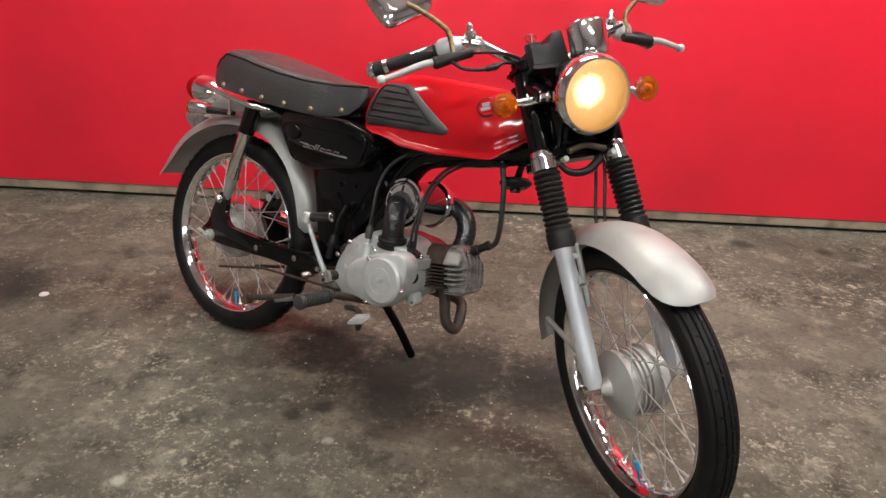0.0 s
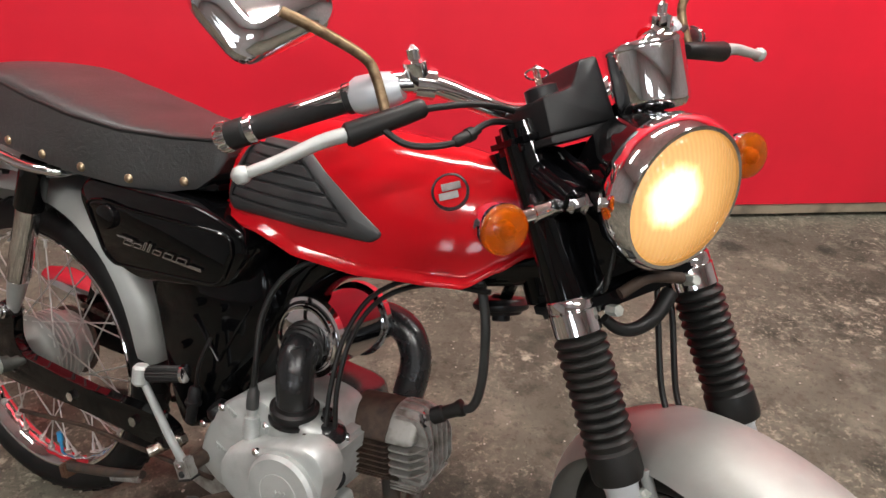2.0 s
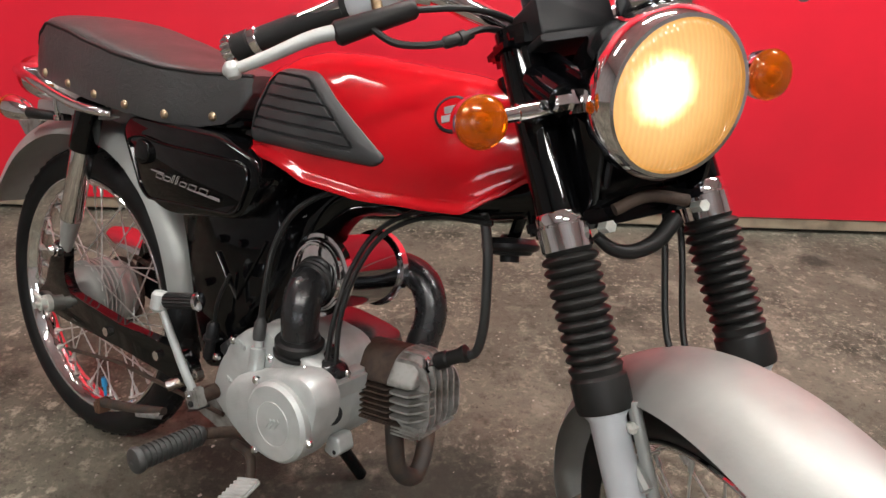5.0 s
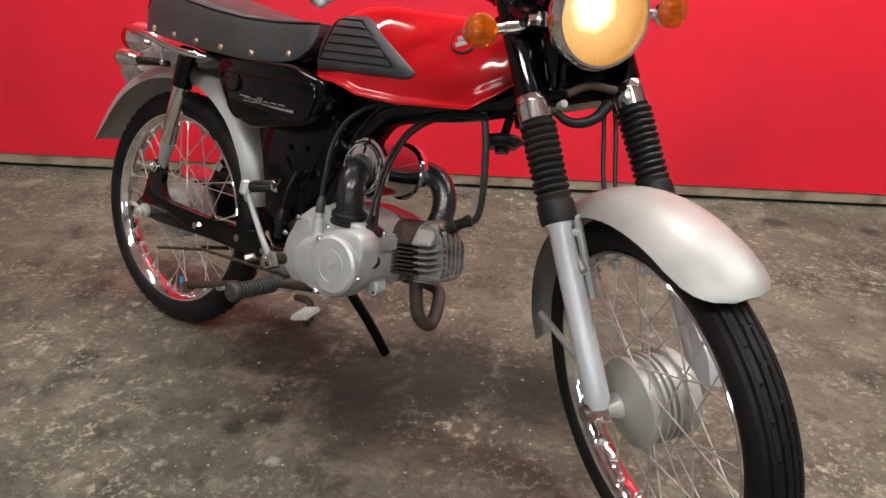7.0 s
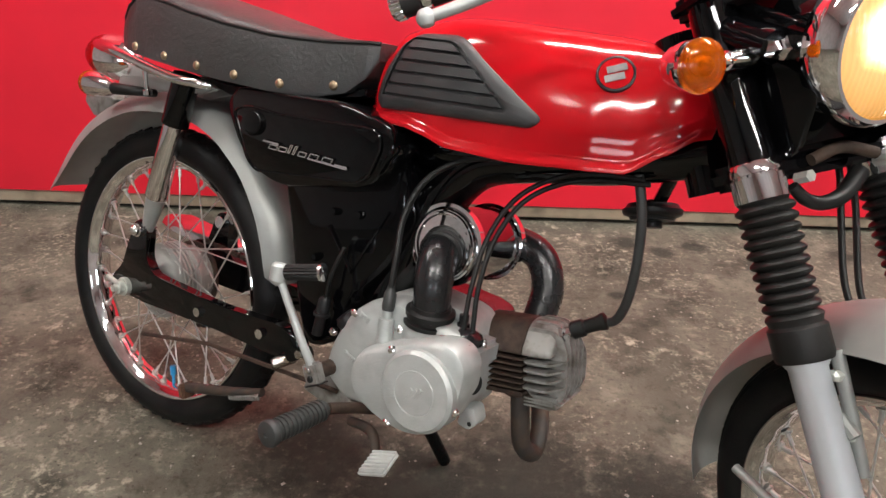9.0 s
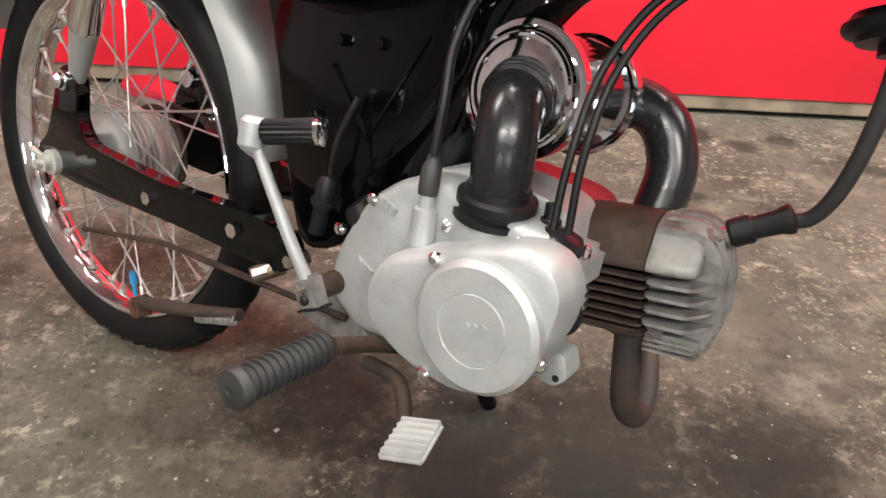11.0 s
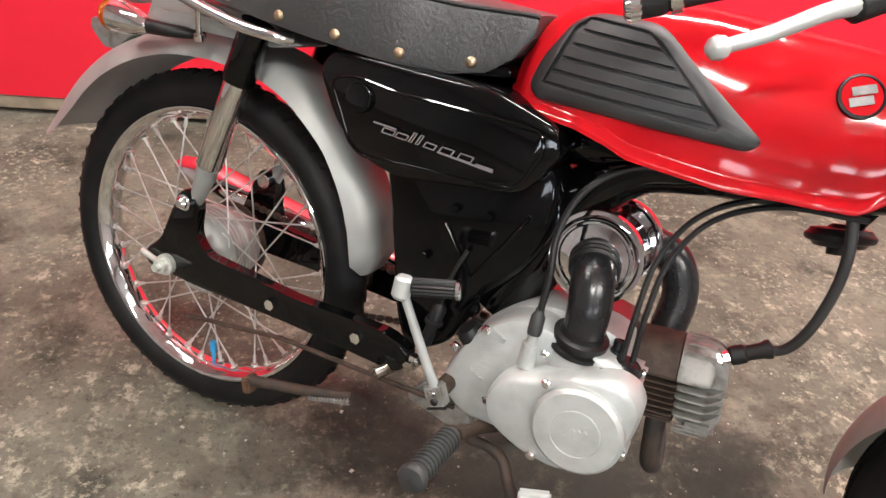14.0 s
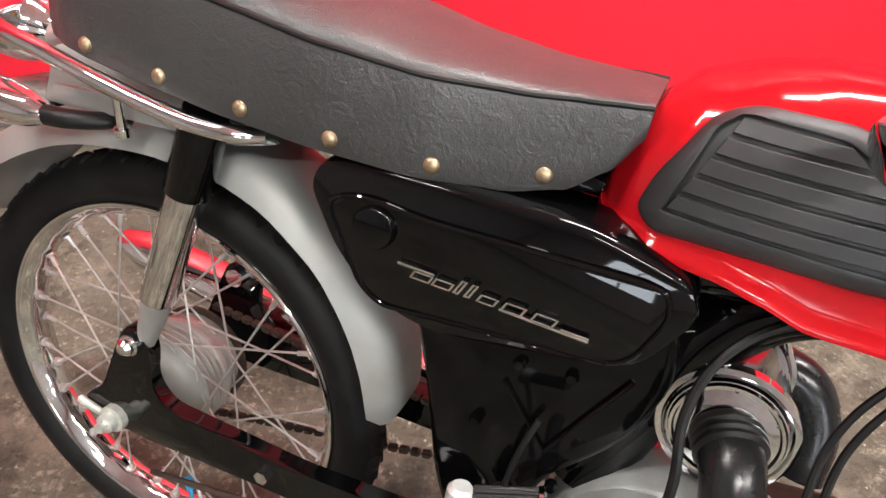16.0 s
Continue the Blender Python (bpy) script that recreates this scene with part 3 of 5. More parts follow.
    for k in range(36):
        side = -1 if k % 2 else 1
        cross = 1 if (k // 2) % 2 else -1
        a = radians(10 * k)
        h = a + cross * radians(62)
        p = Vector((0.061 * math.cos(h), side * 0.03, 0.061 * math.sin(h)))
        q = Vector((0.2105 * math.cos(a), side * 0.004, 0.2105 * math.sin(a)))
        if length_mesh is None:
            d = (q - p).length
            bm = lathe([(0.0014, 0), (0.0014, d - 0.017), (0.003, d - 0.0165), (0.003, d - 0.003), (0.0062, d - 0.0025), (0.0062, d)], 8)
            length_mesh = part("spoke", bm, SPOKE, w)
            length_mesh.matrix_basis = axis_to(p, q)
        else:
            share(length_mesh, axis_to(p, q))
    part("valve", rod((0.21 * math.cos(-1.45), 0.0, 0.21 * math.sin(-1.45)), (0.172 * math.cos(-1.45), -0.002, 0.172 * math.sin(-1.45)), [(0.003, 0), (0.003, 0.5), (0.0055, 0.52), (0.0055, 1)], 10), mat(name + "_valve_cap", (0.02, 0.25, 0.5), 0.4), w, "blue valve cap")
    return w


rear_wheel = wheel("rear_wheel", REAR_AXLE @ Matrix.Diagonal((0.99, 1, 0.99, 1)), False)
WC = Vector((0.03, 0, -0.006))
front_wheel = wheel("front_wheel", FORK @ Matrix.Translation(WC) @ pose(0, 0, 0, 0, 20, 0) @ Matrix.Diagonal((0.955, 1, 0.955, 1)), True)

# -- swingarm, shocks, chain --
arm_poly = [(-0.058, 0.281), (-0.06, 0.305), (-0.034, 0.328), (-0.014, 0.39), (-0.002, 0.42), (0.022, 0.424), (0.032, 0.402), (0.03, 0.36), (0.052, 0.336), (0.22, 0.334), (0.36, 0.347), (0.4, 0.332), (0.39, 0.297), (0.22, 0.292), (0.04, 0.28)]
for s in (-1, 1):
    arm = part("swingarm", slab(arm_poly, s * 0.078 - 0.008, s * 0.098 - 0.008, 0.006, 0.016), GLOSS, bike, "gloss black pressed steel swingarm")
    part("axle_nut", rod((-0.012, s * 0.093 - 0.012, 0.297), (-0.012, s * 0.12 - 0.012, 0.297), [(0.016, 0), (0.016, 0.35), (0.011, 0.36), (0.011, 0.7), (0.006, 0.72), (0.006, 1)], 12), ZINC, arm, "pale zinc axle nut")
    part("chain_adjuster", tube([(-0.022, s * 0.098 - 0.012, 0.294), (-0.06, s * 0.098 - 0.012, 0.302)], 0.0045, 8), ZINC, arm)
    for bx, bz in ((0.179, 0.311), (0.319, 0.322)):
        part("bolt", rod((bx, s * 0.096 - 0.008, bz), (bx, s * 0.104 - 0.008, bz), [(0.008, 0), (0.008, 1)], 6), CHROME, arm)
    y = s * 0.088 - 0.008
    lo, hi = Vector((0.022, y, 0.406)), Vector((0.094, s * 0.09 - 0.006, 0.672))
    shock = new("shock_absorber")
    shock.parent = bike
    part("lower_body", rod(lo, lo.lerp(hi, 0.24), [(0.009, 0), (0.0115, 0.25), (0.0135, 0.5), (0.0165, 1)], 20), SILVER, shock, "silver shock foot")
    part("tube", rod(lo.lerp(hi, 0.22), lo.lerp(hi, 0.74), [(0.016, 0), (0.018, 0.02), (0.018, 1)], 24), CHROME, shock, "bright metal damper tube")
    part("cover", rod(lo.lerp(hi, 0.7), hi, [(0.0205, 0), (0.0215, 0.03), (0.021, 1)], 24), GLOSS, shock, "gloss black shock cover")
    part("bolt", rod((0.011, s * 0.07 - 0.008, 0.404), (0.011, s * 0.112 - 0.008, 0.404), [(0.012, 0), (0.012, 0.75), (0.0095, 0.76), (0.0095, 0.88), (0.006, 0.98), (0.001, 1)], 12), CHROME, shock, "domed chrome nut")
bm = lathe([(0.02, 0.046), (0.066, 0.046), (0.066, 0.05), (0.02, 0.05)], 40, Matrix.Translation((-0.012, -0.012, 0.297)) @ pose(0, 0, 0, -90))
part("sprocket", bm, IRON, bike, "dark steel rear sprocket")
chain = None
for k in range(64):
    up = k < 32
    t = (k % 32) / 31
    x, z = 0.0 + 0.45 * t, (0.365 - 0.02 * t if up else 0.195 + 0.12 * t)
    if chain is None:
        chain = part("chain_link", box(-0.0062, 0.0062, -0.005, 0.005, -0.0045, 0.0045, 0.002), IRON, bike, "oily steel chain link")
        chain.matrix_basis = pose(x, 0.048, z)
    else:
        share(chain, pose(x, 0.048, z, 0, 3 if up else -15, 0))


# -- fenders --
def fender(rows, m, a0, a1, width, name, label, steps=44, lip=0.0025, parent=None):
    """A round fender: rows of (degrees, skirt radius, crown radius, half width) round y."""
    bm = bmesh.new()
    loops = []
    for k in range(steps + 1):
        a = a0 + (a1 - a0) * k / steps
        rin, rout, hw = lerp(rows, a)
        sec = []
        for side in (0, 1):
            pts = []
            for j in range(17):
                u = -1 + 2 * j / 16
                ph = abs(u)
                y = hw * math.copysign(min(1, ph * 1.0), u) * (1 - 0.02 * side)
                f = 1 - ph ** (2.6 if name == "front_fender" else 5.5)
                r = rin + (rout - rin) * f - lip * side
                if side and j in (0, 16):
                    r = rin
                pts.append((y, r))
            sec += pts if side == 0 else pts[::-1]
        ca, sa = math.cos(radians(a)), math.sin(radians(a))
        loops.append([Vector((r * ca, y, r * sa)) for y, r in sec])
    rings(bm, loops)
    return part(name, bm, SILVER, parent or bike, label, m, sharp=50)


REAR_ROWS = [(14.6, 0.291, 0.3, 0.034), (15.6, 0.2855, 0.307, 0.043), (18, 0.284, 0.314, 0.049), (22, 0.287, 0.32, 0.052), (28, 0.293, 0.327, 0.054), (38, 0.301, 0.332, 0.055), (44, 0.306, 0.333, 0.056), (50, 0.311, 0.335, 0.057), (56, 0.312, 0.34, 0.058), (63, 0.316, 0.35, 0.06), (72, 0.315, 0.35, 0.062), (82, 0.308, 0.343, 0.064), (95, 0.302, 0.337, 0.065), (120, 0.295, 0.33, 0.065), (145, 0.29, 0.328, 0.065), (153, 0.296, 0.328, 0.064), (158, 0.307, 0.332, 0.062), (161, 0.318, 0.337, 0.058)]
rear_fender = fender(REAR_ROWS, REAR_AXLE, 14.6, 161, 0.066, "rear_fender", "silver painted steel rear fender with flared front")
FRONT_ROWS = [(38.5, 0.295, 0.298, 0.018), (39.5, 0.2915, 0.3, 0.034), (41, 0.288, 0.302, 0.044), (43.5, 0.2845, 0.304, 0.053), (47, 0.281, 0.3065, 0.059), (53, 0.279, 0.3085, 0.0625), (70, 0.278, 0.31, 0.064), (100, 0.278, 0.3115, 0.064), (140, 0.278, 0.308, 0.061), (160, 0.277, 0.302, 0.058), (172, 0.277, 0.297, 0.052)]
front_fender = fender(FRONT_ROWS, FORK @ Matrix.Translation(WC) @ pose(0, 0, 0, 0, 9, 0) @ Matrix.Scale(0.975, 4), 38.5, 172, 0.075, "front_fender", "silver painted steel front fender", steps=84)

# -- frame --
part("backbone", tube([(0.3, 0, 0.64), (0.45, 0, 0.635), (0.6, 0, 0.645), (0.74, 0, 0.665), (0.86, 0, 0.7)], 0.03, 20), GLOSS, bike, "gloss black pressed steel backbone")
part("down_limb", tube([(0.66, 0, 0.65), (0.58, 0, 0.628), (0.53, 0, 0.575), (0.5, 0, 0.5), (0.47, 0, 0.4)], (0.028, 0.045), 20), GLOSS, bike, "gloss black curved frame limb")
body_poly = [(0.27, 0.6), (0.5, 0.62), (0.52, 0.55), (0.5, 0.48), (0.44, 0.4), (0.43, 0.34), (0.37, 0.3), (0.34, 0.36), (0.31, 0.47)]
part("center_body", slab(body_poly, 0.06, -0.062, 0.012, 0.03), BLACK, bike, "gloss black pressed steel frame body")
part("center_body", slab([(x - 0.002, z) for x, z in body_poly], 0.058, 0.066, 0.004, 0.03), BLACK, bike)
part("head_tube", rod((0.872, 0, 0.655), (0.795, 0, 0.815), [(0.026, 0), (0.026, 1)], 24), BLACK, bike)
part("gusset", tube([(0.386, -0.064, 0.502), (0.436, -0.064, 0.445), (0.487, -0.064, 0.545)], 0.0022, 8, smooth=False), BLACK, bike, "raised gusset edge of the frame body")

# -- side covers --
cover_poly = [(0.195, 0.645), (0.213, 0.672), (0.42, 0.68), (0.5, 0.66), (0.511, 0.635), (0.483, 0.579), (0.32, 0.546), (0.27, 0.558), (0.228, 0.59)]
panel_poly = [(0.216, 0.638), (0.256, 0.572), (0.276, 0.56), (0.474, 0.583), (0.491, 0.632), (0.485, 0.651), (0.466, 0.653), (0.301, 0.645), (0.25, 0.649)]


def badge_stroke(bm, x, z, w, h, side):
    """A slanted hollow letter block of chromed wire."""
    lean = Matrix(((1, 0, 0.45, 0), (0, 1, 0, 0), (0, 0, 1, 0), (0, 0, 0, 1)))
    at_ = Matrix.Translation((x, side, z)) @ lean
    for a0, a1, b0, b1 in ((-w, -w + 0.0018, -h, h), (w - 0.0018, w, -h, h), (-w + 0.0018, w - 0.0018, h - 0.0015, h), (-w + 0.0018, w - 0.0018, -h, -h + 0.0015)):
        box(a0, a1, -0.0012, 0.0012, b0, b1, 0.0005, bm, at_)


for s in (-1, 1):
    cv = part("side_cover", slab(cover_poly, s * 0.05, s * 0.105, 0.007, 0.026), GLOSS, bike, "gloss black side cover with chrome script badge")
    part("raised_panel", slab(panel_poly, s * 0.098, s * 0.1085, 0.003, 0.018), GLOSS, cv, "raised gloss black panel")
    ridge = [(p.x, s * 0.1078, p.y) for p in rounded([Vector(p) for p in panel_poly], 0.02, 6)]
    part("panel_ridge", tube(ridge + ridge[:1], 0.0022, 8, smooth=False), GLOSS, cv, "raised glossy rim of the panel")
    part("knob", rod((0.262, s * 0.104, 0.626), (0.262, s * 0.1145, 0.626), [(0.018, 0), (0.018, 0.7), (0.0165, 0.9), (0.012, 1)], 28), GLOSS, cv, "round black cover screw")
    bm = bmesh.new()
    side = s * 0.1115
    box(-0.01, 0.022, -0.0012, 0.0012, -0.0011, 0.0011, 0.0005, bm, Matrix.Translation((0.297, side, 0.6055)))
    box(0.0, 0.07, -0.0012, 0.0012, -0.0011, 0.0011, 0.0005, bm, Matrix.Translation((0.374, side, 0.5965)) @ pose(0, 0, 0, 0, 1, 0))
    for k, (w, h) in enumerate(((0.0085, 0.0038), (0.008, 0.0038), (0.0026, 0.0066), (0.0026, 0.0066), (0.0075, 0.0038), (0.0085, 0.0042), (0.009, 0.0042))):
        badge_stroke(bm, (0.309, 0.327, 0.341, 0.35, 0.364, 0.385, 0.409)[k], 0.6 + h - 0.0038, w, h, side)
    box(-0.006, 0.016, -0.0012, 0.0012, -0.0011, 0.0011, 0.0005, bm, Matrix.Translation((0.428, side, 0.5975)))
    part("badge", bm, CHROME, cv, "chrome script badge")

# -- fuel tank --
TANK = [(0.416, 0.674, 0.7, 0.03), (0.422, 0.667, 0.728, 0.046), (0.44, 0.663, 0.764, 0.064), (0.464, 0.6635, 0.787, 0.076), (0.51, 0.663, 0.804, 0.086), (0.54, 0.658, 0.81, 0.089), (0.575, 0.649, 0.812, 0.09), (0.66, 0.648, 0.811, 0.087), (0.74, 0.655, 0.809, 0.075), (0.783, 0.659, 0.805, 0.064), (0.79, 0.6605, 0.804, 0.062), (0.825, 0.687, 0.796, 0.048), (0.85, 0.708, 0.78, 0.036), (0.862, 0.712, 0.765, 0.024)]


def tank_round(x):
    """How far the tank's section is from square to round at x."""
    t = min(1, max(0, (x - 0.6) / 0.14))
    return 0.62 + 0.38 * t, 0.72 + 0.24 * t


def tank_half(x, z):
    """The tank's half width at x and z."""
    lo, hi, w = lerp(TANK, x)
    f = min(1, max(0, (z - lo - 0.012) / (hi - lo - 0.012)))
    e, g = tank_round(x)
    a = math.asin(min(1, f ** (1 / g)))
    return w * max(0, math.cos(a)) ** e


bm = bmesh.new()
loops = []
for k in range(73):
    x = 0.416 + (0.862 - 0.416) * (0.5 - 0.5 * math.cos(math.pi * k / 72))
    lo, hi, w = lerp(TANK, x)
    half = [(w * 0.55, lo + 0.016), (w + 0.002, lo + 0.004), (w + 0.0065, lo), (w + 0.007, lo + 0.002), (w + 0.006, lo + 0.0065), (w - 0.0015, lo + 0.0105), (w - 0.0035, lo + 0.0155)]
    for j in range(1, 15):
        a = math.pi / 2 * j / 15
        e, g = tank_round(x)
        half.append((w * math.cos(a) ** e, lo + 0.014 + (hi - lo - 0.014) * math.sin(a) ** g))
    loops.append([Vector((x, -y, z)) for y, z in half] + [Vector((x, 0, hi))] + [Vector((x, y, z)) for y, z in half[::-1]])
rings(bm, loops)
tank = part("fuel_tank", bm, RED, bike, "glossy red steel fuel tank with seam along its bottom edge", sharp=60)
# unseen plate, added to keep the tank's red out of the drum's reflection
loops = []
for k in range(25):
    x = 0.43 + 0.405 * k / 24
    lo, hi, w = lerp(TANK, x)
    loops.append([Vector((x, y, z)) for y, z in ((-w * 0.96, lo + 0.006), (w * 0.96, lo + 0.006), (w * 0.9, lo + 0.014), (-w * 0.9, lo + 0.014))])
part("reflection_plate", rings(bmesh.new(), loops), PLASTIC, tank, "dull black plate added beneath the tank to block red reflections")
pad_poly = [(0.444, 0.69), (0.45, 0.718), (0.474, 0.767), (0.498, 0.78), (0.562, 0.783), (0.689, 0.702), (0.678, 0.69), (0.6, 0.687), (0.458, 0.68)]


def conform(poly, s, base, top, r, bm, n=8, edge=0.004):
    """A plate that follows the tank's side: outline poly, from base to top above the paint."""
    out = rounded([Vector(p) for p in poly], r)
    c = sum(out, Vector((0, 0))) / len(out)
    loops = []
    for share_, lift in [(1, base), (1, top - edge), (1 - 0.012, top - edge * 0.3), (1 - 0.035, top)] + [(1 - (k + 1) / n, top) for k in range(n - 1)]:
        lp = []
        for p in out:
            q = c + (p - c) * max(share_, 0.03)
            lp.append(Vector((q.x, s * (tank_half(q.x, q.y) + lift), q.y)))
        loops.append(lp)
    return rings(bm, loops)


DULL = mat("dulled_silver_paint", (0.26, 0.25, 0.25), 0.5, 0.2, scale=90)
PAD = mat("knee_pad_rubber", (0.022, 0.023, 0.024), 0.5, bump=0.08, bump_scale=260, dark=(0.035, 0.035, 0.035))
for s in (-1, 1):
    bm = conform(pad_poly, s, -0.004, 0.0032, 0.014, bmesh.new())
    pad = part("knee_pad", bm, PAD, tank, "ribbed black rubber knee pad")
    # its raised border slopes up to the field of slats
    out = rounded([Vector(p) for p in pad_poly], 0.014)
    field = [Vector(p) for p in ((0.461, 0.698), (0.478, 0.762), (0.492, 0.774), (0.552, 0.774), (0.57, 0.766), (0.648, 0.707), (0.644, 0.701))]
    c = sum(field, Vector((0, 0))) / len(field)
    inner = []
    for p in out:
        hits = [geometry.intersect_line_line_2d(c, c + (p - c) * 3, field[k - 1], field[k]) for k in range(len(field))]
        inner.append(next((h for h in hits if h), p))
    loops = []
    for u, lift in ((0, -0.004), (0, 0.0025), (0.12, 0.0048), (0.5, 0.0066), (0.88, 0.008), (1, 0.0075), (1, 0.002)):
        lp = []
        for p, h in zip(out, inner):
            q = p.lerp(h, u)
            lp.append(Vector((q.x, s * (tank_half(q.x, q.y) + lift), q.y)))
        loops.append(lp)
    part("border", rings(bmesh.new(), loops, cap=False), PAD, pad, "", sharp=60)
    # the flat slats between its grooves
    for k in range(5):
        t0, t1 = k / 5 + (0.022 if k else 0.035), (k + 1) / 5 - (0.022 if k < 4 else 0.04)
        loops = []
        for j in range(17):
            ends = []
            for t in (t0, t1):
                u = 0.012 + 0.976 * j / 16
                ends.append(Vector((0.461 + 0.031 * t, 0.698 + 0.076 * t)).lerp(Vector((0.648 - 0.096 * t ** 1.05, 0.704 + 0.07 * t)), u))
            sec = []
            for w, lift in ((0, 0.002), (0, 0.0066), (0.06, 0.0078), (0.94, 0.0078), (1, 0.0066), (1, 0.002)):
                q = ends[0].lerp(ends[1], w)
                sec.append(Vector((q.x, s * (tank_half(q.x, q.y) + lift), q.y)))
            loops.append(sec)
        part("slat", rings(bmesh.new(), loops), PAD, pad)
    d = 0.004
    nrm = Vector((-(tank_half(0.752 + d, 0.763) - tank_half(0.752 - d, 0.763)) / (2 * d), 1, -(tank_half(0.752, 0.763 + d) - tank_half(0.752, 0.763 - d)) / (2 * d)))
    nrm.y *= s
    nrm.x, nrm.z = nrm.x, nrm.z
    nrm.normalize()
    m = Matrix.Translation((0.752, s * tank_half(0.752, 0.763), 0.763)) @ nrm.to_track_quat("Z", "Y").to_matrix().to_4x4()
    part("emblem", lathe([(0.0215, -0.003), (0.0215, 0.003), (0.019, 0.004), (0.0185, 0.0025), (0.001, 0.0028)], 40, m), PLASTIC, tank, "round emblem with black ring")
    part("emblem_field", lathe([(0.0185, -0.002), (0.0185, 0.0034), (0.001, 0.0036)], 40, m), RED, tank)
    bm = bmesh.new()
    for q in (pose(0.0, 0.0055, 0.004, 0, 0, 24), pose(0.0, -0.0055, 0.004, 0, 0, 24)):
        box(-0.011, 0.011, -0.0042, 0.0042, 0, 0.001, 0.0003, bm, m @ pose(0, 0, 0, 0, 0, 0 if s < 0 else 180) @ q)
    part("emblem_mark", bm, DULL, tank, "dull silver emblem mark")

# -- seat --
SEAT = [(-0.1, 0.712, 0.719, 0.723, 0.055), (-0.092, 0.703, 0.728, 0.735, 0.08), (-0.07, 0.696, 0.746, 0.758, 0.098), (-0.046, 0.692, 0.765, 0.783, 0.107), (-0.019, 0.689, 0.781, 0.803, 0.111), (0.04, 0.684, 0.776, 0.806, 0.114), (0.12, 0.678, 0.764, 0.795, 0.116), (0.2, 0.675, 0.755, 0.782, 0.116), (0.28, 0.673, 0.75, 0.769, 0.106), (0.35, 0.677, 0.752, 0.764, 0.087), (0.392, 0.688, 0.756, 0.764, 0.077), (0.42, 0.71, 0.759, 0.764, 0.072), (0.436, 0.736, 0.76, 0.763, 0.066)]
bm = bmesh.new()
loops, piping = [], []
for k in range(61):
    x = -0.1 + 0.536 * (0.5 - 0.5 * math.cos(math.pi * k / 60))
    lo, mid, hi, w = lerp(SEAT, x)
    half = [(w * 0.5, lo + 0.004), (w * 0.93, lo + 0.002), (w * 0.985, lo + 0.001), (w * 0.998, lo + 0.006), (w * 1.008, lo + (mid - lo) * 0.3), (w * 1.01, lo + (mid - lo) * 0.6), (w * 0.995, mid - 0.006), (w * 0.975, mid)]
    for j in range(1, 9):
        u = j / 9
        half.append((w * 0.975 * math.cos(u * math.pi / 2) ** 0.8, mid + (hi - mid) * math.sin(u * math.pi / 2) ** 0.9))
    piping.append((x, w * 0.985, mid + 0.0005))
    loops.append([Vector((x, -y, z)) for y, z in half] + [Vector((x, 0, hi))] + [Vector((x, y, z)) for y, z in half[::-1]])
rings(bm, loops)
seat = part("seat", bm, LEATHER, bike, "long black leatherette seat with piping and brass studs", sharp=70)
for s in (-1, 1):
    part("piping", tube([(x, s * y, z) for x, y, z in piping[2:-1]], 0.0026, 8, smooth=False), SEAM, seat)
stud = None
for k in range(7):
    for s in (-1, 1):
        x = 0.376 - 0.079 * k
        lo, mid, hi, w = lerp(SEAT, x)
        m = Matrix.Translation((x, s * w * 1.003, lo + 0.013)) @ pose(0, 0, 0, 90 if s < 0 else -90)
        if stud is None:
            stud = part("stud", lathe([(0.0067, -0.003), (0.0067, 0.0005), (0.0055, 0.0024), (0.0026, 0.0036), (0.0002, 0.004)], 16), STUD, seat, "domed brass stud")
            stud.matrix_basis = m
        else:
            share(stud, m)
part("seat_pan", slab([(-0.08, 0.694), (0.12, 0.668), (0.3, 0.666), (0.42, 0.69), (0.42, 0.70), (-0.08, 0.705)], 0.062, -0.062, 0.004, 0.005), BLACK, bike)
rail = [(0.145, -0.092, 0.664), (0.13, -0.106, 0.664), (0.09, -0.115, 0.665), (0.03, -0.118, 0.673), (-0.06, -0.118, 0.688), (-0.14, -0.1, 0.694), (-0.185, -0.05, 0.696), (-0.195, 0, 0.696)]
rail = rail + [(x, -y, z) for x, y, z in rail[-2::-1]]
part("grab_rail", tube(rail, 0.008, 12), CHROME, bike, "chromed grab rail round the seat's tail")

# -- tail --
part("tail_bracket", slab([(-0.17, 0.6), (-0.15, 0.665), (0.05, 0.67), (0.12, 0.65), (0.02, 0.62)], 0.03, -0.03, 0.003, 0.01), SILVER, bike)
for s in (-1, 1):
    part("seat_stay", slab([(-0.09, 0.632), (-0.085, 0.65), (0.11, 0.668), (0.16, 0.66), (0.12, 0.648)], s * 0.085, s * 0.092, 0.002, 0.006), SILVER, bike, "silver painted seat stay")
    part("rail_spacer", rod((0.012, s * 0.112, 0.67), (0.012, s * 0.105, 0.63), [(0.0045, 0), (0.0045, 0.8), (0.0075, 0.82), (0.0075, 1)], 12), CHROME, bike, "chrome rail spacer")
tail = new("tail_light")
tail.parent = bike
part("base", rod((-0.165, -0.01, 0.668), (-0.235, -0.01, 0.674), [(0.016, 0), (0.032, 0.2), (0.04, 0.5), (0.042, 0.8), (0.042, 1)], 32), CHROME, tail, "chrome tail light housing")
part("lens", rod((-0.235, -0.01, 0.674), (-0.282, -0.01, 0.671), [(0.0405, 0), (0.039, 0.5), (0.032, 0.85), (0.018, 1)], 32), RED_LENS, tail, "red tail light lens")
part("plate_bracket", slab([(-0.255, 0.585), (-0.252, 0.6), (-0.2, 0.612), (-0.16, 0.6), (-0.2, 0.565), (-0.225, 0.562)], 0.05, -0.05, 0.002, 0.004), OLD_ALLOY, bike, "bare metal plate bracket")


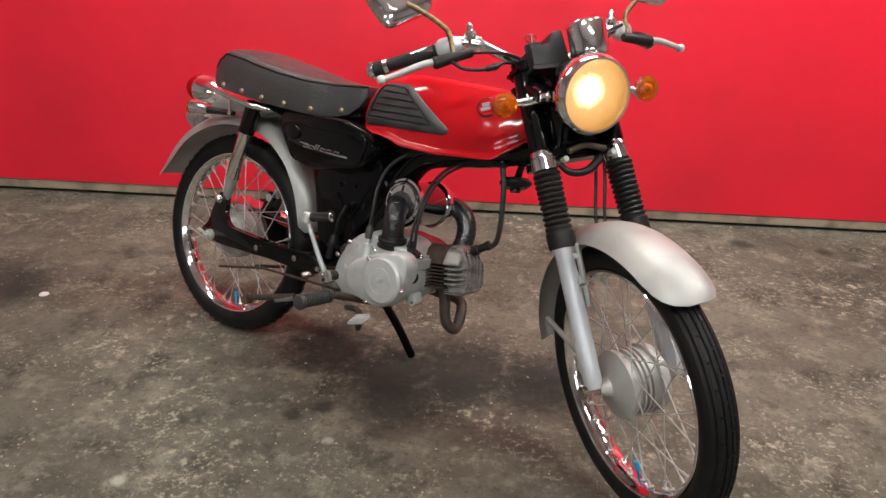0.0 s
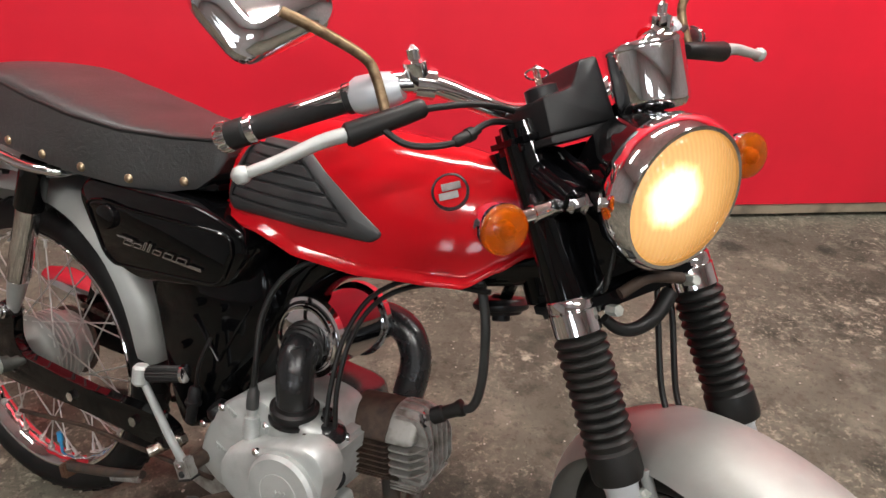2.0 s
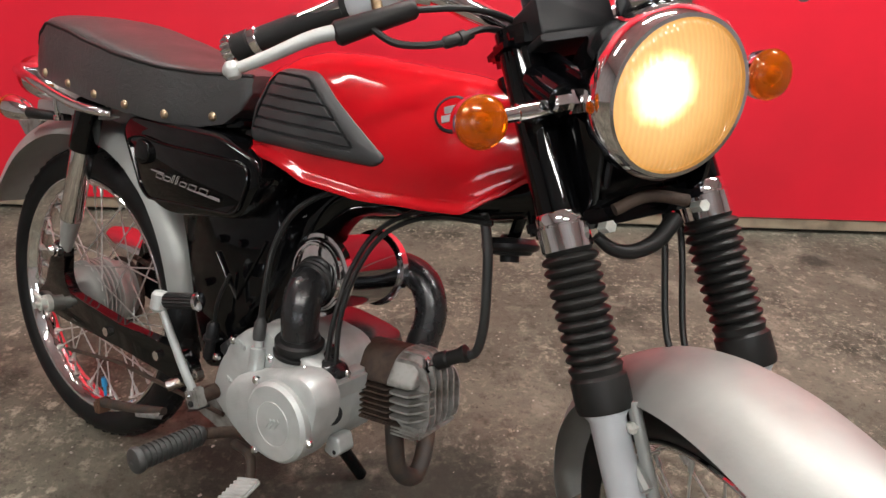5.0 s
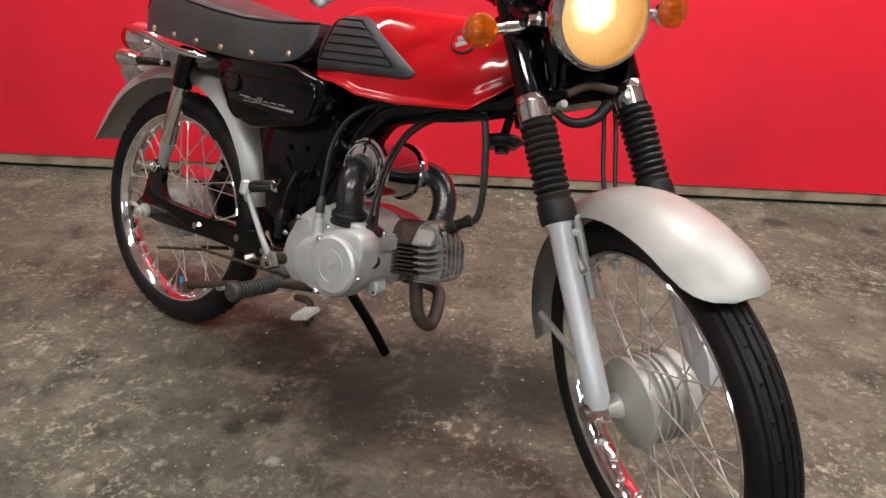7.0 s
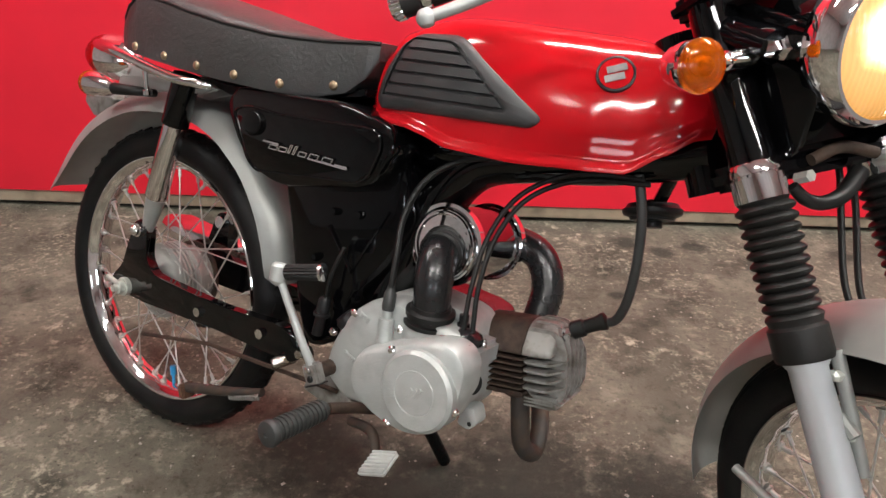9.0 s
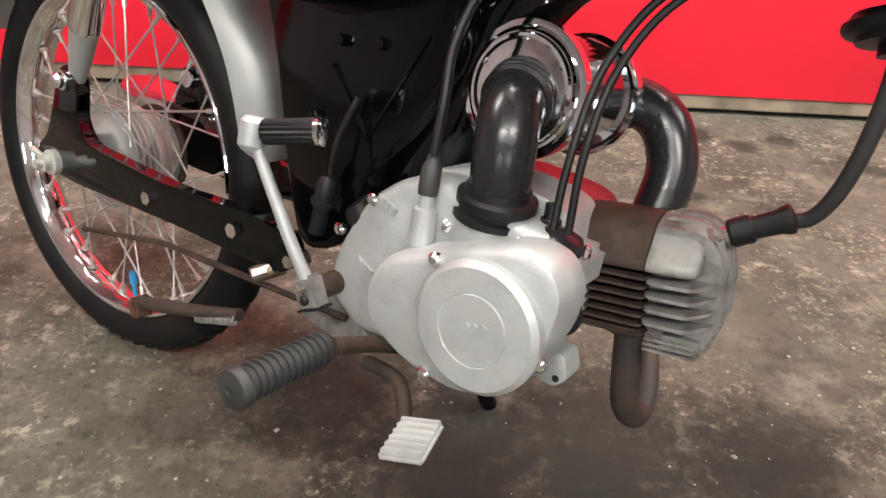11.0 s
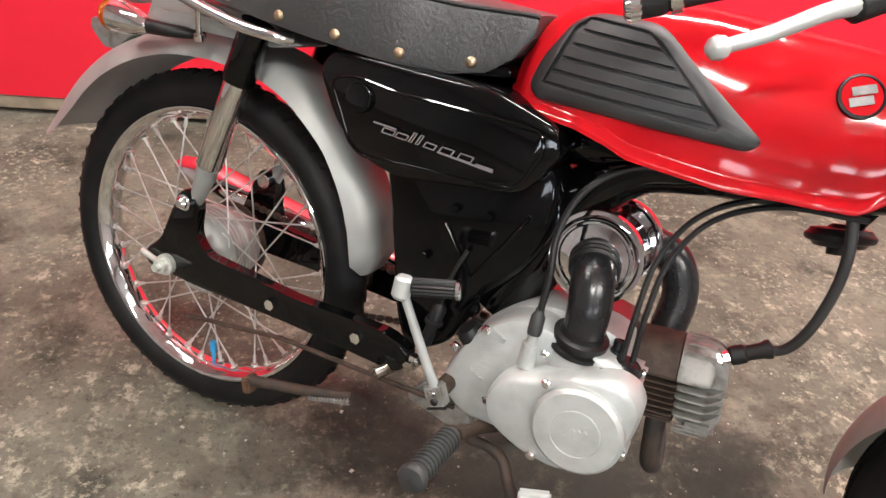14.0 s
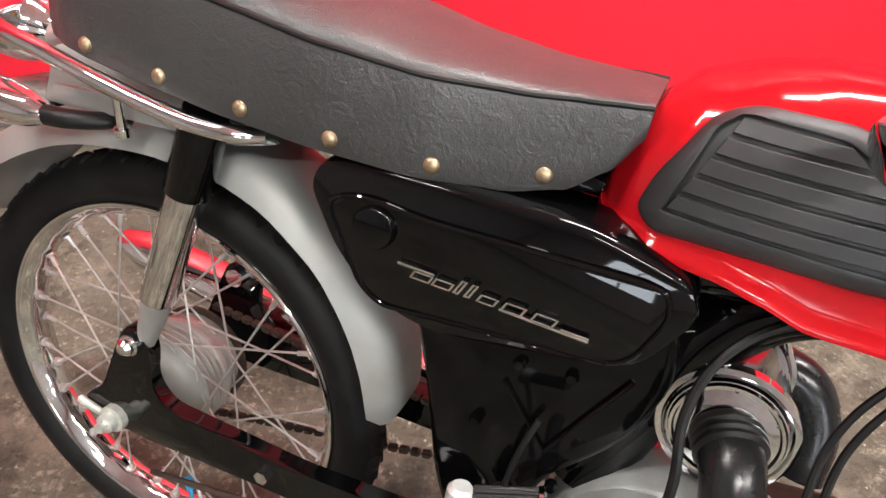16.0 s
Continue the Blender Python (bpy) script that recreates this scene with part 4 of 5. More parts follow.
def indicator(m, name="indicator", straight=False):
    """A turn signal whose lens looks along x; its stem goes towards +y, or straight back."""
    o = new(name)
    o.parent = bike
    o.matrix_basis = m
    lay = pose(0, 0, 0, 0, 90, 0)
    part("housing", lathe([(0.004, -0.05), (0.012, -0.045), (0.021, -0.03), (0.026, -0.012), (0.0275, -0.002), (0.0275, 0.003)], 28, lay), CHROME, o, "chrome turn signal bowl")
    prof = [(0.0268, 0.0), (0.0268, 0.006)]
    for k in range(1, 20):
        a = math.pi / 2 * k / 20
        prof.append((0.0266 * math.cos(a) + (0.0012 if k % 4 < 2 else -0.0008), 0.006 + 0.015 * math.sin(a)))
    prof.append((0.0008, 0.0212))
    part("lens", lathe(prof, 32, lay), AMBER, o, "ribbed amber lens")
    part("bulb", lathe([(0.003, -0.01), (0.008, 0.0), (0.009, 0.008), (0.003, 0.016)], 16, lay), STUD, o)
    if straight:
        part("stem", tube([(-0.044, 0, 0), (-0.062, 0.004, 0.002), (-0.08, 0.02, 0.004), (-0.086, 0.05, 0.004)], (0.0125, 0.009), 16), RUBBER, o, "black rubber stem")
    else:
        part("stem", rod((-0.012, 0.02, 0.0), (-0.012, 0.08, 0.0), [(0.0085, 0), (0.0085, 0.45), (0.0105, 0.46), (0.0105, 1)], 16), CHROME, o, "chrome stem")
    return o


indicator(FORK_TOP @ Matrix.Translation((0.056, -0.152, 0.566)) @ pose(0, 0, 0, 0, 20, 0) @ Matrix.Scale(0.85, 4))
indicator(FORK_TOP @ Matrix.Translation((0.056, 0.148, 0.565)) @ pose(0, 0, 0, 0, 20, 0) @ Matrix.Diagonal((0.88, -0.88, 0.88, 1)))
indicator(Matrix.Translation((-0.125, -0.112, 0.628)) @ pose(0, 0, 0, 0, 0, 180) @ Matrix.Diagonal((1.25, -0.78, 0.78, 1)), straight=True)
indicator(Matrix.Translation((-0.125, 0.1, 0.628)) @ pose(0, 0, 0, 0, 0, 180) @ Matrix.Diagonal((1.25, 0.78, 0.78, 1)), straight=True)

# -- fork --
for s in (-1, 1):
    top, bot = Vector((0.0, s * 0.074, 0.66)), Vector((0.048, s * 0.086, 0.0))
    at = lambda z: top.lerp(bot, (0.66 - z) / 0.66)
    leg = new("fork_leg")
    leg.parent = bike
    leg.matrix_basis = FORK
    part("upper_cover", rod(at(0.627), at(0.44), [(0.022, 0), (0.022, 1)], 24), GLOSS, leg, "gloss black fork tube cover")
    part("collar", rod(at(0.449), at(0.413), [(0.0225, 0), (0.0236, 0.05), (0.0236, 0.3), (0.0222, 0.32), (0.0222, 0.36), (0.0245, 0.38), (0.0245, 1)], 28), CHROME, leg, "chrome fork collar")
    prof = [(0.024, 0.0)]
    for k in range(11):
        t = 0.03 + 0.74 * k / 11
        for u, rr in ((0.0, 0.0215), (0.25, 0.0258), (0.5, 0.0272), (0.75, 0.0258)):
            prof.append((rr - 0.0015 * k / 11, t + u * 0.74 / 11))
    prof += [(0.0235, 0.78), (0.0265, 0.8), (0.0265, 0.97), (0.025, 1.0)]
    part("gaiter", rod(at(0.414), at(0.262), prof, 28), RUBBER, leg, "ribbed black rubber gaiter")
    part("lower_leg", rod(at(0.267), at(0.0), [(0.0215, 0), (0.022, 0.02), (0.0172, 0.05), (0.0176, 0.75), (0.0172, 0.95), (0.011, 1)], 24), LIT_SILVER, leg, "silver painted lower fork leg with its light painted in")
    part("axle_end", rod((WC.x, s * 0.07, WC.z), (WC.x, s * 0.105, WC.z), [(0.012, 0), (0.012, 1)], 12), WORN_CHROME, leg)
    part("fender_stay", tube([at(0.22) + Vector((0, -s * 0.012, 0)), at(0.19) + Vector((0.02, -s * 0.012, 0.0))], 0.006, 8), SILVER, leg)
    if s > 0:
        part("brake_lug", slab([(0.028, 0.13), (0.05, 0.136), (0.088, 0.04), (0.078, -0.01), (0.05, -0.016), (0.034, 0.03)], 0.07, 0.092, 0.005, 0.012), LIT_SILVER, leg, "silver painted brake anchor lug")
    for bz in (0.19, 0.245):
        part("fender_bolt", rod((0.046, s * 0.064, bz), (0.046, s * 0.073, bz), [(0.006, 0), (0.006, 0.7), (0.003, 1)], 6), ZINC, leg, "pale zinc fender bolt")
    part("fender_bracket", tube([(0.044, s * 0.061, 0.15), (0.046, s * 0.0615, 0.2), (0.046, s * 0.061, 0.268)], 0.0062, 12), SILVER, leg, "silver fender stay rod")
for s in (-1, 1):
    part("headlight_bracket", slab([(-0.02, 0.47), (-0.022, 0.622), (0.03, 0.626), (0.085, 0.585), (0.09, 0.53), (0.05, 0.475)], s * 0.056, s * 0.062, 0.002, 0.012), BLACK, bike, "black pressed steel headlight bracket", FORK_TOP)
part("stem_cover", box(-0.04, 0.03, -0.052, 0.052, 0.47, 0.622, 0.014), BLACK, bike, "black steering stem cover", FORK_TOP)
part("brake_stay", tube([(0.02, -0.085, 0.06), (-0.03, -0.084, 0.09), (-0.1, -0.082, 0.13)], 0.0055, 10), SILVER, bike, "silver fender stay rod", FORK)
clamp = part("lower_clamp", box(-0.03, 0.035, -0.098, 0.098, 0.455, 0.48, 0.008), BLACK, bike, "black lower fork yoke", FORK_TOP)
for s in (-1, 1):
    part("clamp_bolt", rod((0.03, 0.006 + s * 0.051, 0.454), (0.046, 0.006 + s * 0.051, 0.454), [(0.006, 0), (0.006, 1)], 6), ZINC, clamp, "pale zinc hexagonal bolt head")
part("bracket_strip", tube([(0.03, -0.053, 0.448), (0.03, -0.04, 0.433), (0.03, -0.02, 0.426), (0.03, 0.007, 0.43), (0.03, 0.034, 0.448)], (0.0055, 0.009), 14), RUBBER, clamp, "curved black bracket strip")
part("yoke_pin", tube([(0.04, -0.035, 0.468), (0.045, 0.0, 0.474), (0.045, 0.04, 0.462)], 0.006, 10), IRON, clamp, "dark metal bracket pin")
part("upper_clamp", box(-0.03, 0.03, -0.1, 0.1, 0.628, 0.65, 0.008), BLACK, bike, "black upper fork yoke", FORK_TOP)

# -- headlight --
HL = FORK_TOP @ Matrix.Translation((0.11, 0.004, 0.549)) @ pose(0, 0, 0, 0, RAKE, 0)
head = new("headlight")
head.parent = bike
head.matrix_basis = HL
lay = pose(0, 0, 0, 0, 90, 0)
part("shell", lathe([(0.02, -0.105), (0.045, -0.098), (0.06, -0.08), (0.068, -0.05), (0.07, -0.02)], 48, lay), GLOSS, head, "gloss black headlight shell")
part("bezel", lathe([(0.0705, -0.03), (0.0735, -0.026), (0.0745, -0.012), (0.0725, 0.0), (0.068, 0.006), (0.0645, 0.006), (0.063, 0.002), (0.063, -0.01), (0.068, -0.02)], 64, lay, closed=True), CHROME, head, "chrome headlight rim")
prof = [(0.0635, -0.004), (0.0635, 0.002)] + [(0.0635 * math.cos(a), 0.002 + 0.013 * math.sin(a)) for a in [math.pi / 2 * k / 10 for k in range(1, 10)]] + [(0.0005, 0.015)]
part("lens", lathe(prof, 48, lay), LAMP, head, "lit fluted glass headlamp lens")
for s in (-1, 1):
    part("mount_bolt", rod((-0.045, s * 0.065, 0.0), (-0.045, s * 0.09, 0.0), [(0.012, 0), (0.012, 0.5), (0.008, 0.52), (0.008, 1)], 6), CHROME, head)
    part("reflector", rod((-0.014, s * 0.0735, 0.0), (-0.014, s * 0.0755, 0.0), [(0.0055, 0), (0.0055, 0.7), (0.0045, 1)], 20), AMBER, head, "small amber side reflector")
    part("lamp_ear", tube([(-0.05, s * 0.078, 0.0), (-0.12, s * 0.078, 0.01)], 0.016, 12), BLACK, head)

# -- speedometer and ignition box --
gauge = new("speedometer")
gauge.parent = bike
gauge.matrix_basis = FORK_TOP @ Matrix.Translation((0.064, 0.038, 0.63)) @ pose(0, 0, 0, 0, 4, 0)
part("cup", lathe([(0.012, 0.0), (0.03, 0.002), (0.035, 0.008), (0.0365, 0.016), (0.0374, 0.06), (0.037, 0.063)], 40), CHROME, gauge, "polished chrome speedometer cup")
part("glass_rim", lathe([(0.0378, 0.062), (0.0385, 0.066), (0.037, 0.069), (0.034, 0.069), (0.033, 0.066)], 40), CHROME, gauge, "chrome gauge rim")
part("dial", lathe([(0.034, 0.06), (0.034, 0.066), (0.001, 0.0661)], 32), PLASTIC, gauge)
keybox = new("ignition_box")
keybox.parent = bike
keybox.matrix_basis = FORK_TOP
SIDEWAYS = Matrix(((0, 1, 0, 0), (1, 0, 0, 0), (0, 0, 1, 0), (0, 0, 0, 1)))
box_poly = [(-0.074, 0.634), (-0.073, 0.671), (-0.045, 0.674), (-0.036, 0.676), (-0.022, 0.698), (-0.001, 0.699), (0.004, 0.634)]
part("shell", slab(box_poly, -0.025, 0.05, 0.004, 0.004), PLASTIC, keybox, "black plastic ignition and switch box", SIDEWAYS)
part("plinth", slab([(-0.079, 0.626), (-0.079, 0.634), (0.009, 0.634), (0.009, 0.626)], -0.03, 0.056, 0.003, 0.004), PLASTIC, keybox, "", SIDEWAYS)
part("lock", lathe([(0.0165, 0.0), (0.0165, 0.012), (0.012, 0.014), (0.001, 0.014)], 24, pose(0.026, -0.057, 0.67)), PLASTIC, keybox)
part("key", box(-0.0045, 0.0045, -0.0013, 0.0013, 0.684, 0.708, 0.0005, None, pose(0.026, -0.057, -0.004)), WORN_CHROME, keybox, "ignition key")
part("key_ring", tube([(0.011 * math.cos(a), 0, 0.011 * math.sin(a)) for a in [2 * math.pi * k / 24 for k in range(25)]], 0.0012, 6, smooth=False), CHROME, keybox, "split key ring", pose(0.026, -0.057, 0.696, 65, 0, 30))

# -- handlebar --
bar = [(-0.03, 0.0, 0.668), (-0.03, 0.05, 0.668), (-0.025, 0.095, 0.69), (-0.022, 0.14, 0.715), (-0.035, 0.185, 0.725), (-0.075, 0.235, 0.724), (-0.136, 0.313, 0.7224)]
BARS = FORK_TOP @ pose(-0.009, 0, 0.002) @ Matrix.Diagonal((1, 1.03, 1, 1))
bars = part("handlebar", tube([(x, -y, z) for x, y, z in bar[::-1]] + bar[1:], 0.0112, 16), CHROME, bike, "chromed handlebar", BARS)
for s in (-1, 1):
    S = Matrix.Diagonal((1, s, 1, 1))
    P = lambda x, y, z: Vector((x, s * y, z))
    prof = [(0.0125, 0), (0.0158, 0.02), (0.0158, 0.06), (0.013, 0.07)] + [(0.0131, 0.1 + 0.7 * k / 10) for k in range(11)] + [(0.0135, 0.81), (0.0152, 0.82), (0.0152, 0.95)]
    part("grip", rod(P(-0.054, 0.204, 0.722), P(-0.143, 0.3222, 0.7225), prof, 24), GRIP, bars, "black diamond pattern rubber grip")
    knurl = []
    end = axis_to(P(-0.1385, 0.3162, 0.7226), P(-0.147, 0.3275, 0.723))
    for h, big in ((0.0, 0.0152), (0.0012, 0.0166), (0.0085, 0.017), (0.0125, 0.0145), (0.014, 0.01)):
        knurl.append([end @ Vector(((big - (0.0017 if k % 4 < 2 and 0 < h < 0.012 else 0)) * math.cos(math.pi * k / 32), (big - (0.0017 if k % 4 < 2 and 0 < h < 0.012 else 0)) * math.sin(math.pi * k / 32), h)) for k in range(64)])
    part("grip_end", rings(bmesh.new(), knurl), CHROME, bars, "knurled chrome grip end", sharp=25)
    part("grip_ring", rod(P(-0.119, 0.2905, 0.7223), P(-0.125, 0.2985, 0.7224), [(0.0155, 0), (0.0163, 0.1), (0.0163, 0.9), (0.0155, 1)], 28), CHROME, bars, "chrome grip ring")
    part("switch_housing", rod(P(-0.026, 0.165, 0.718), P(-0.056, 0.206, 0.722), [(0.013, 0), (0.0165, 0.15), (0.0192, 0.4), (0.0195, 0.85), (0.0155, 1)], 20), LIT_SILVER, bars, "silver twist grip housing")
    part("lever_perch", rod(P(0.004, 0.16, 0.69), P(-0.018, 0.236, 0.682), [(0.0065, 0), (0.0095, 0.05), (0.0105, 0.5), (0.0122, 0.95), (0.009, 1)], 16), RUBBER, bars, "black rubber lever boot")
    part("lever", tube([P(-0.012, 0.228, 0.683), P(-0.02, 0.258, 0.682), P(-0.034, 0.296, 0.675), P(-0.05, 0.327, 0.672)], (0.0075, 0.0055), 10), ALLOY, bars, "silver brake lever with ball end")
    part("lever_ball", lathe([(0.0001, -0.0095), (0.006, -0.0075), (0.0093, -0.002), (0.0093, 0.002), (0.006, 0.0075), (0.0001, 0.0095)], 18, Matrix.Translation(P(-0.051, 0.329, 0.672))), ALLOY, bars)
    part("clamp", rod(P(-0.022, 0.135, 0.713), P(-0.024, 0.152, 0.719), [(0.0165, 0), (0.0165, 1)], 18), CHROME, bars, "chrome cable clamp")
    part("clamp_screw", rod(P(-0.022, 0.15, 0.715), P(-0.006, 0.153, 0.752), [(0.0095, 0), (0.0125, 0.25), (0.0125, 0.6), (0.0065, 0.66), (0.0065, 0.9), (0.002, 1)], 14), CHROME, bars, "chrome clamp screw")
    mirror = new("mirror")
    mirror.parent = bike
    mirror.matrix_basis = BARS
    part("stem", tube([P(-0.022, 0.19, 0.695), P(-0.022, 0.19, 0.732), P(-0.02, 0.198, 0.752), P(-0.016, 0.235, 0.783), P(-0.016, 0.262, 0.803)], 0.0052, 12), BRASS, mirror, "tarnished mirror stem")
    shape = [(-0.063, 0.022), (-0.045, 0.055), (0.045, 0.06), (0.058, 0.035), (0.06, -0.026), (0.045, -0.04), (-0.044, -0.048)]
    turn = Matrix.Translation(P(-0.036, 0.27, 0.818)) @ S @ pose(0, 0, 0, 0, -10, -90)
    bm = slab(shape, -0.006, 0.012, 0.008, 0.02, dome=0.008)
    bmesh.ops.transform(bm, matrix=turn, verts=bm.verts)
    part("housing", bm, CHROME, mirror, "chrome mirror back")
    bm = slab([(x * 0.93, z * 0.93) for x, z in shape], -0.004, -0.0075, 0.001, 0.018)
    bmesh.ops.transform(bm, matrix=turn, verts=bm.verts)
    part("glass", bm, CHROME, mirror, "mirror glass")

# -- engine --
engine = new("engine")
engine.parent = bike
case_poly = [(0.44, 0.305), (0.448, 0.352), (0.472, 0.403), (0.508, 0.437), (0.547, 0.452), (0.62, 0.447), (0.64, 0.44), (0.65, 0.415), (0.668, 0.36), (0.655, 0.315), (0.6, 0.29), (0.48, 0.278)]
part("crankcase", slab(case_poly, 0.0, -0.06, 0.006, 0.02), ALLOY, engine, "grey cast alloy crankcase")
part("left_cover", slab([(0.552 + (x - 0.552) * 0.97, 0.36 + (z - 0.36) * (0.92 if z > 0.36 else 0.98)) for x, z in case_poly], 0.0, 0.083, 0.018, 0.03), DARK_ALLOY, engine, "dark polished alloy left engine cover")
part("right_cover", slab([(0.442, 0.307), (0.45, 0.354), (0.474, 0.405), (0.51, 0.436), (0.545, 0.444), (0.57, 0.436), (0.63, 0.431), (0.65, 0.43), (0.66, 0.414), (0.67, 0.36), (0.655, 0.317), (0.6, 0.292), (0.482, 0.28)], -0.058, -0.104, 0.01, 0.016), ALLOY, engine, "grey cast alloy clutch cover")
boss_poly = [(0.51, 0.35), (0.526, 0.38), (0.587, 0.41), (0.64, 0.43), (0.668, 0.425), (0.682, 0.405), (0.68, 0.36), (0.655, 0.312), (0.617, 0.291), (0.562, 0.295), (0.518, 0.316)]
part("clutch_boss", slab(boss_poly, -0.098, -0.14, 0.012, 0.03), ALLOY, engine, "raised round of the clutch cover")
part("front_lug", slab([(0.655, 0.31), (0.66, 0.336), (0.676, 0.34), (0.684, 0.32), (0.673, 0.307)], -0.062, -0.088, 0.003, 0.006), ALLOY, engine)
part("lug_hole", rod((0.674, -0.086, 0.317), (0.674, -0.0885, 0.317), [(0.003, 0), (0.003, 1)], 12), SEAM, engine)
part("side_plug", rod((0.662, -0.098, 0.375), (0.678, -0.104, 0.378), [(0.013, 0), (0.013, 1)], 18), PLASTIC, engine)
lay = pose(0.624, -0.138, 0.36, 90)
part("points_cover", lathe([(0.052, 0.0), (0.052, 0.009), (0.0475, 0.0135), (0.029, 0.0145), (0.0283, 0.0137), (0.0275, 0.0145), (0.0005, 0.015)], 48, lay), ALLOY, engine, "round alloy ignition cover")
bm = bmesh.new()
for k in (-1, 0, 1):
    box(-0.0019, 0.0019, -0.008 + 0.002 * k, 0.008 + 0.002 * k, 0.0145, 0.0165, 0.0004, bm, lay @ pose(0.0055 * k, 0, 0, 0, 0, -30))
part("cover_mark", bm, ALLOY, engine)
screw = None
for x, y, z in ((0.576, -0.141, 0.396), (0.676, -0.141, 0.352), (0.585, -0.141, 0.3), (0.508, -0.104, 0.318), (0.452, -0.105, 0.37), (0.484, -0.105, 0.408), (0.559, -0.105, 0.41)):
    m = Matrix.Translation((x, y + 0.001, z)) @ pose(0, 0, 0, 90)
    if screw is None:
        screw = part("screw", lathe([(0.0058, -0.002), (0.0058, 0.002), (0.0035, 0.0042), (0.0005, 0.0045)], 12), CHROME, engine, "domed cover screw")
        screw.matrix_basis = m
    else:
        share(screw, m)
part("oil_cap", rod((0.47, -0.083, 0.378), (0.456, -0.09, 0.394), [(0.017, 0), (0.017, 0.7), (0.013, 1)], 20), PLASTIC, engine, "black oil filler cap")
part("cable_boss", rod((0.543, -0.112, 0.39), (0.54, -0.11, 0.44), [(0.011, 0), (0.01, 0.6), (0.006, 0.62), (0.0065, 1)], 16), ALLOY, engine)
part("cable_boot", rod((0.5405, -0.1103, 0.431), (0.5385, -0.107, 0.463), [(0.0078, 0), (0.0085, 0.15), (0.0082, 0.7), (0.0055, 0.85), (0.005, 1)], 16), PEG_RUBBER, engine, "greyed rubber cable boot")
part("intake_neck", rod((0.588, -0.081, 0.4), (0.588, -0.082, 0.428), [(0.034, 0), (0.032, 0.6), (0.03, 1)], 28), ALLOY, engine, "cast alloy intake neck")
part("carb_box", box(0.618, 0.67, -0.114, -0.03, 0.385, 0.418, 0.006), ALLOY, engine)
part("carb_cap", lathe([(0.022, 0.0), (0.0225, 0.004), (0.02, 0.01), (0.0125, 0.0145), (0.008, 0.0165), (0.0005, 0.017)], 28, pose(0.644, -0.08, 0.416) @ Matrix.Diagonal((0.95, 1.15, 1, 1))), HARD_BLACK, engine, "domed black rubber carburettor cap")
part("carb_stub", rod((0.632, -0.07, 0.42), (0.63, -0.069, 0.446), [(0.0085, 0), (0.0085, 0.55), (0.0065, 0.6), (0.0065, 1)], 14), HARD_BLACK, engine)
for x, y in ((0.624, -0.106), (0.662, -0.106), (0.666, -0.072)):
    part("cap_screw", rod((x, y, 0.415), (x, y, 0.425), [(0.004, 0), (0.004, 0.7), (0.002, 1)], 8), CHROME, engine)
# cylinder with its fins, then the head
CY = Matrix.Translation((0.655, 0.01, 0.395)) @ pose(0, 0, 0, 0, -10, 0)
ACROSS = Matrix(((0, 1, 0, 0), (1, 0, 0, 0), (0, 0, 1, 0), (0, 0, 0, 1)))
arch = [(-0.047, 0.004), (-0.046, 0.012), (-0.026, 0.038), (-0.008, 0.045), (0.02, 0.044), (0.046, 0.015), (0.047, 0.004)]
part("barrel", box(-0.02, 0.049, -0.022, 0.024, -0.044, 0.012, 0.004), IRON, engine, "rusty iron cylinder", CY)
part("barrel_top", slab(arch, -0.014, 0.0495, 0.002, 0.008), IRON, engine, "rusty iron cylinder top", CY @ ACROSS)
fin = None
for k in range(6):
    m = CY @ Matrix.Translation((0.021, 0, -0.0015 - 0.0078 * k))
    if fin is None:
        bm = bmesh.new()
        rings(bm, [[Vector((p.x, p.y, zz)) for p in rounded([Vector(q) for q in ((-0.031, -0.048), (0.031, -0.048), (0.031, 0.048), (-0.031, 0.048))], 0.005)] for zz in (-0.0011, 0.0011)])
        fin = part("cylinder_fin", bm, IRON, engine, "rusty iron cooling fin")
        fin.matrix_basis = m
    else:
        share(fin, m)
part("flange", box(-0.008, 0.054, -0.046, 0.046, -0.0515, -0.046, 0.002), IRON, engine, "rusty iron flange", CY)
part("head_top", slab(arch, 0.0505, 0.091, 0.01, 0.008), OLD_ALLOY, engine, "stained alloy cylinder head top", CY @ ACROSS)
part("head_core", box(0.05, 0.088, -0.02, 0.026, -0.052, 0.012, 0.006), IRON, engine, "dark core behind the fins of the cylinder head", CY)
# plates along the head, rounded off in front
for y, top in ((-0.028, 0.0385), (-0.014, 0.045), (0.0, 0.0475), (0.014, 0.047), (0.028, 0.037), (0.042, 0.022)):
    plate = [(0.051, -0.048), (0.051, top - 0.006), (0.057, top), (0.086, top - 0.001), (0.099, top - 0.01), (0.105, min(top - 0.024, 0.012)), (0.105, -0.04), (0.098, -0.055), (0.08, -0.06), (0.066, -0.058)]
    part("head_plate", slab(plate, y - 0.0017, y + 0.0017, 0.0007, 0.006), OLD_ALLOY, engine, "stained alloy head fin", CY)
fin = None
for k in range(4):
    m = CY @ Matrix.Translation((0.0, 0, -0.004 - 0.0112 * k))
    if fin is None:
        bm = bmesh.new()
        edge = rounded([Vector(q) for q in ((0.051, -0.0475), (0.09, -0.0475), (0.104, -0.034), (0.104, -0.01), (0.051, -0.01))], 0.009)
        rings(bm, [[Vector((p.x, p.y, zz + (max(0, p.x - 0.085) * 0.25))) for p in edge] for zz in (-0.0014, 0.0014)])
        fin = part("head_fin", bm, OLD_ALLOY, engine, "stained alloy head fin")
        fin.matrix_basis = m
    else:
        share(fin, m)
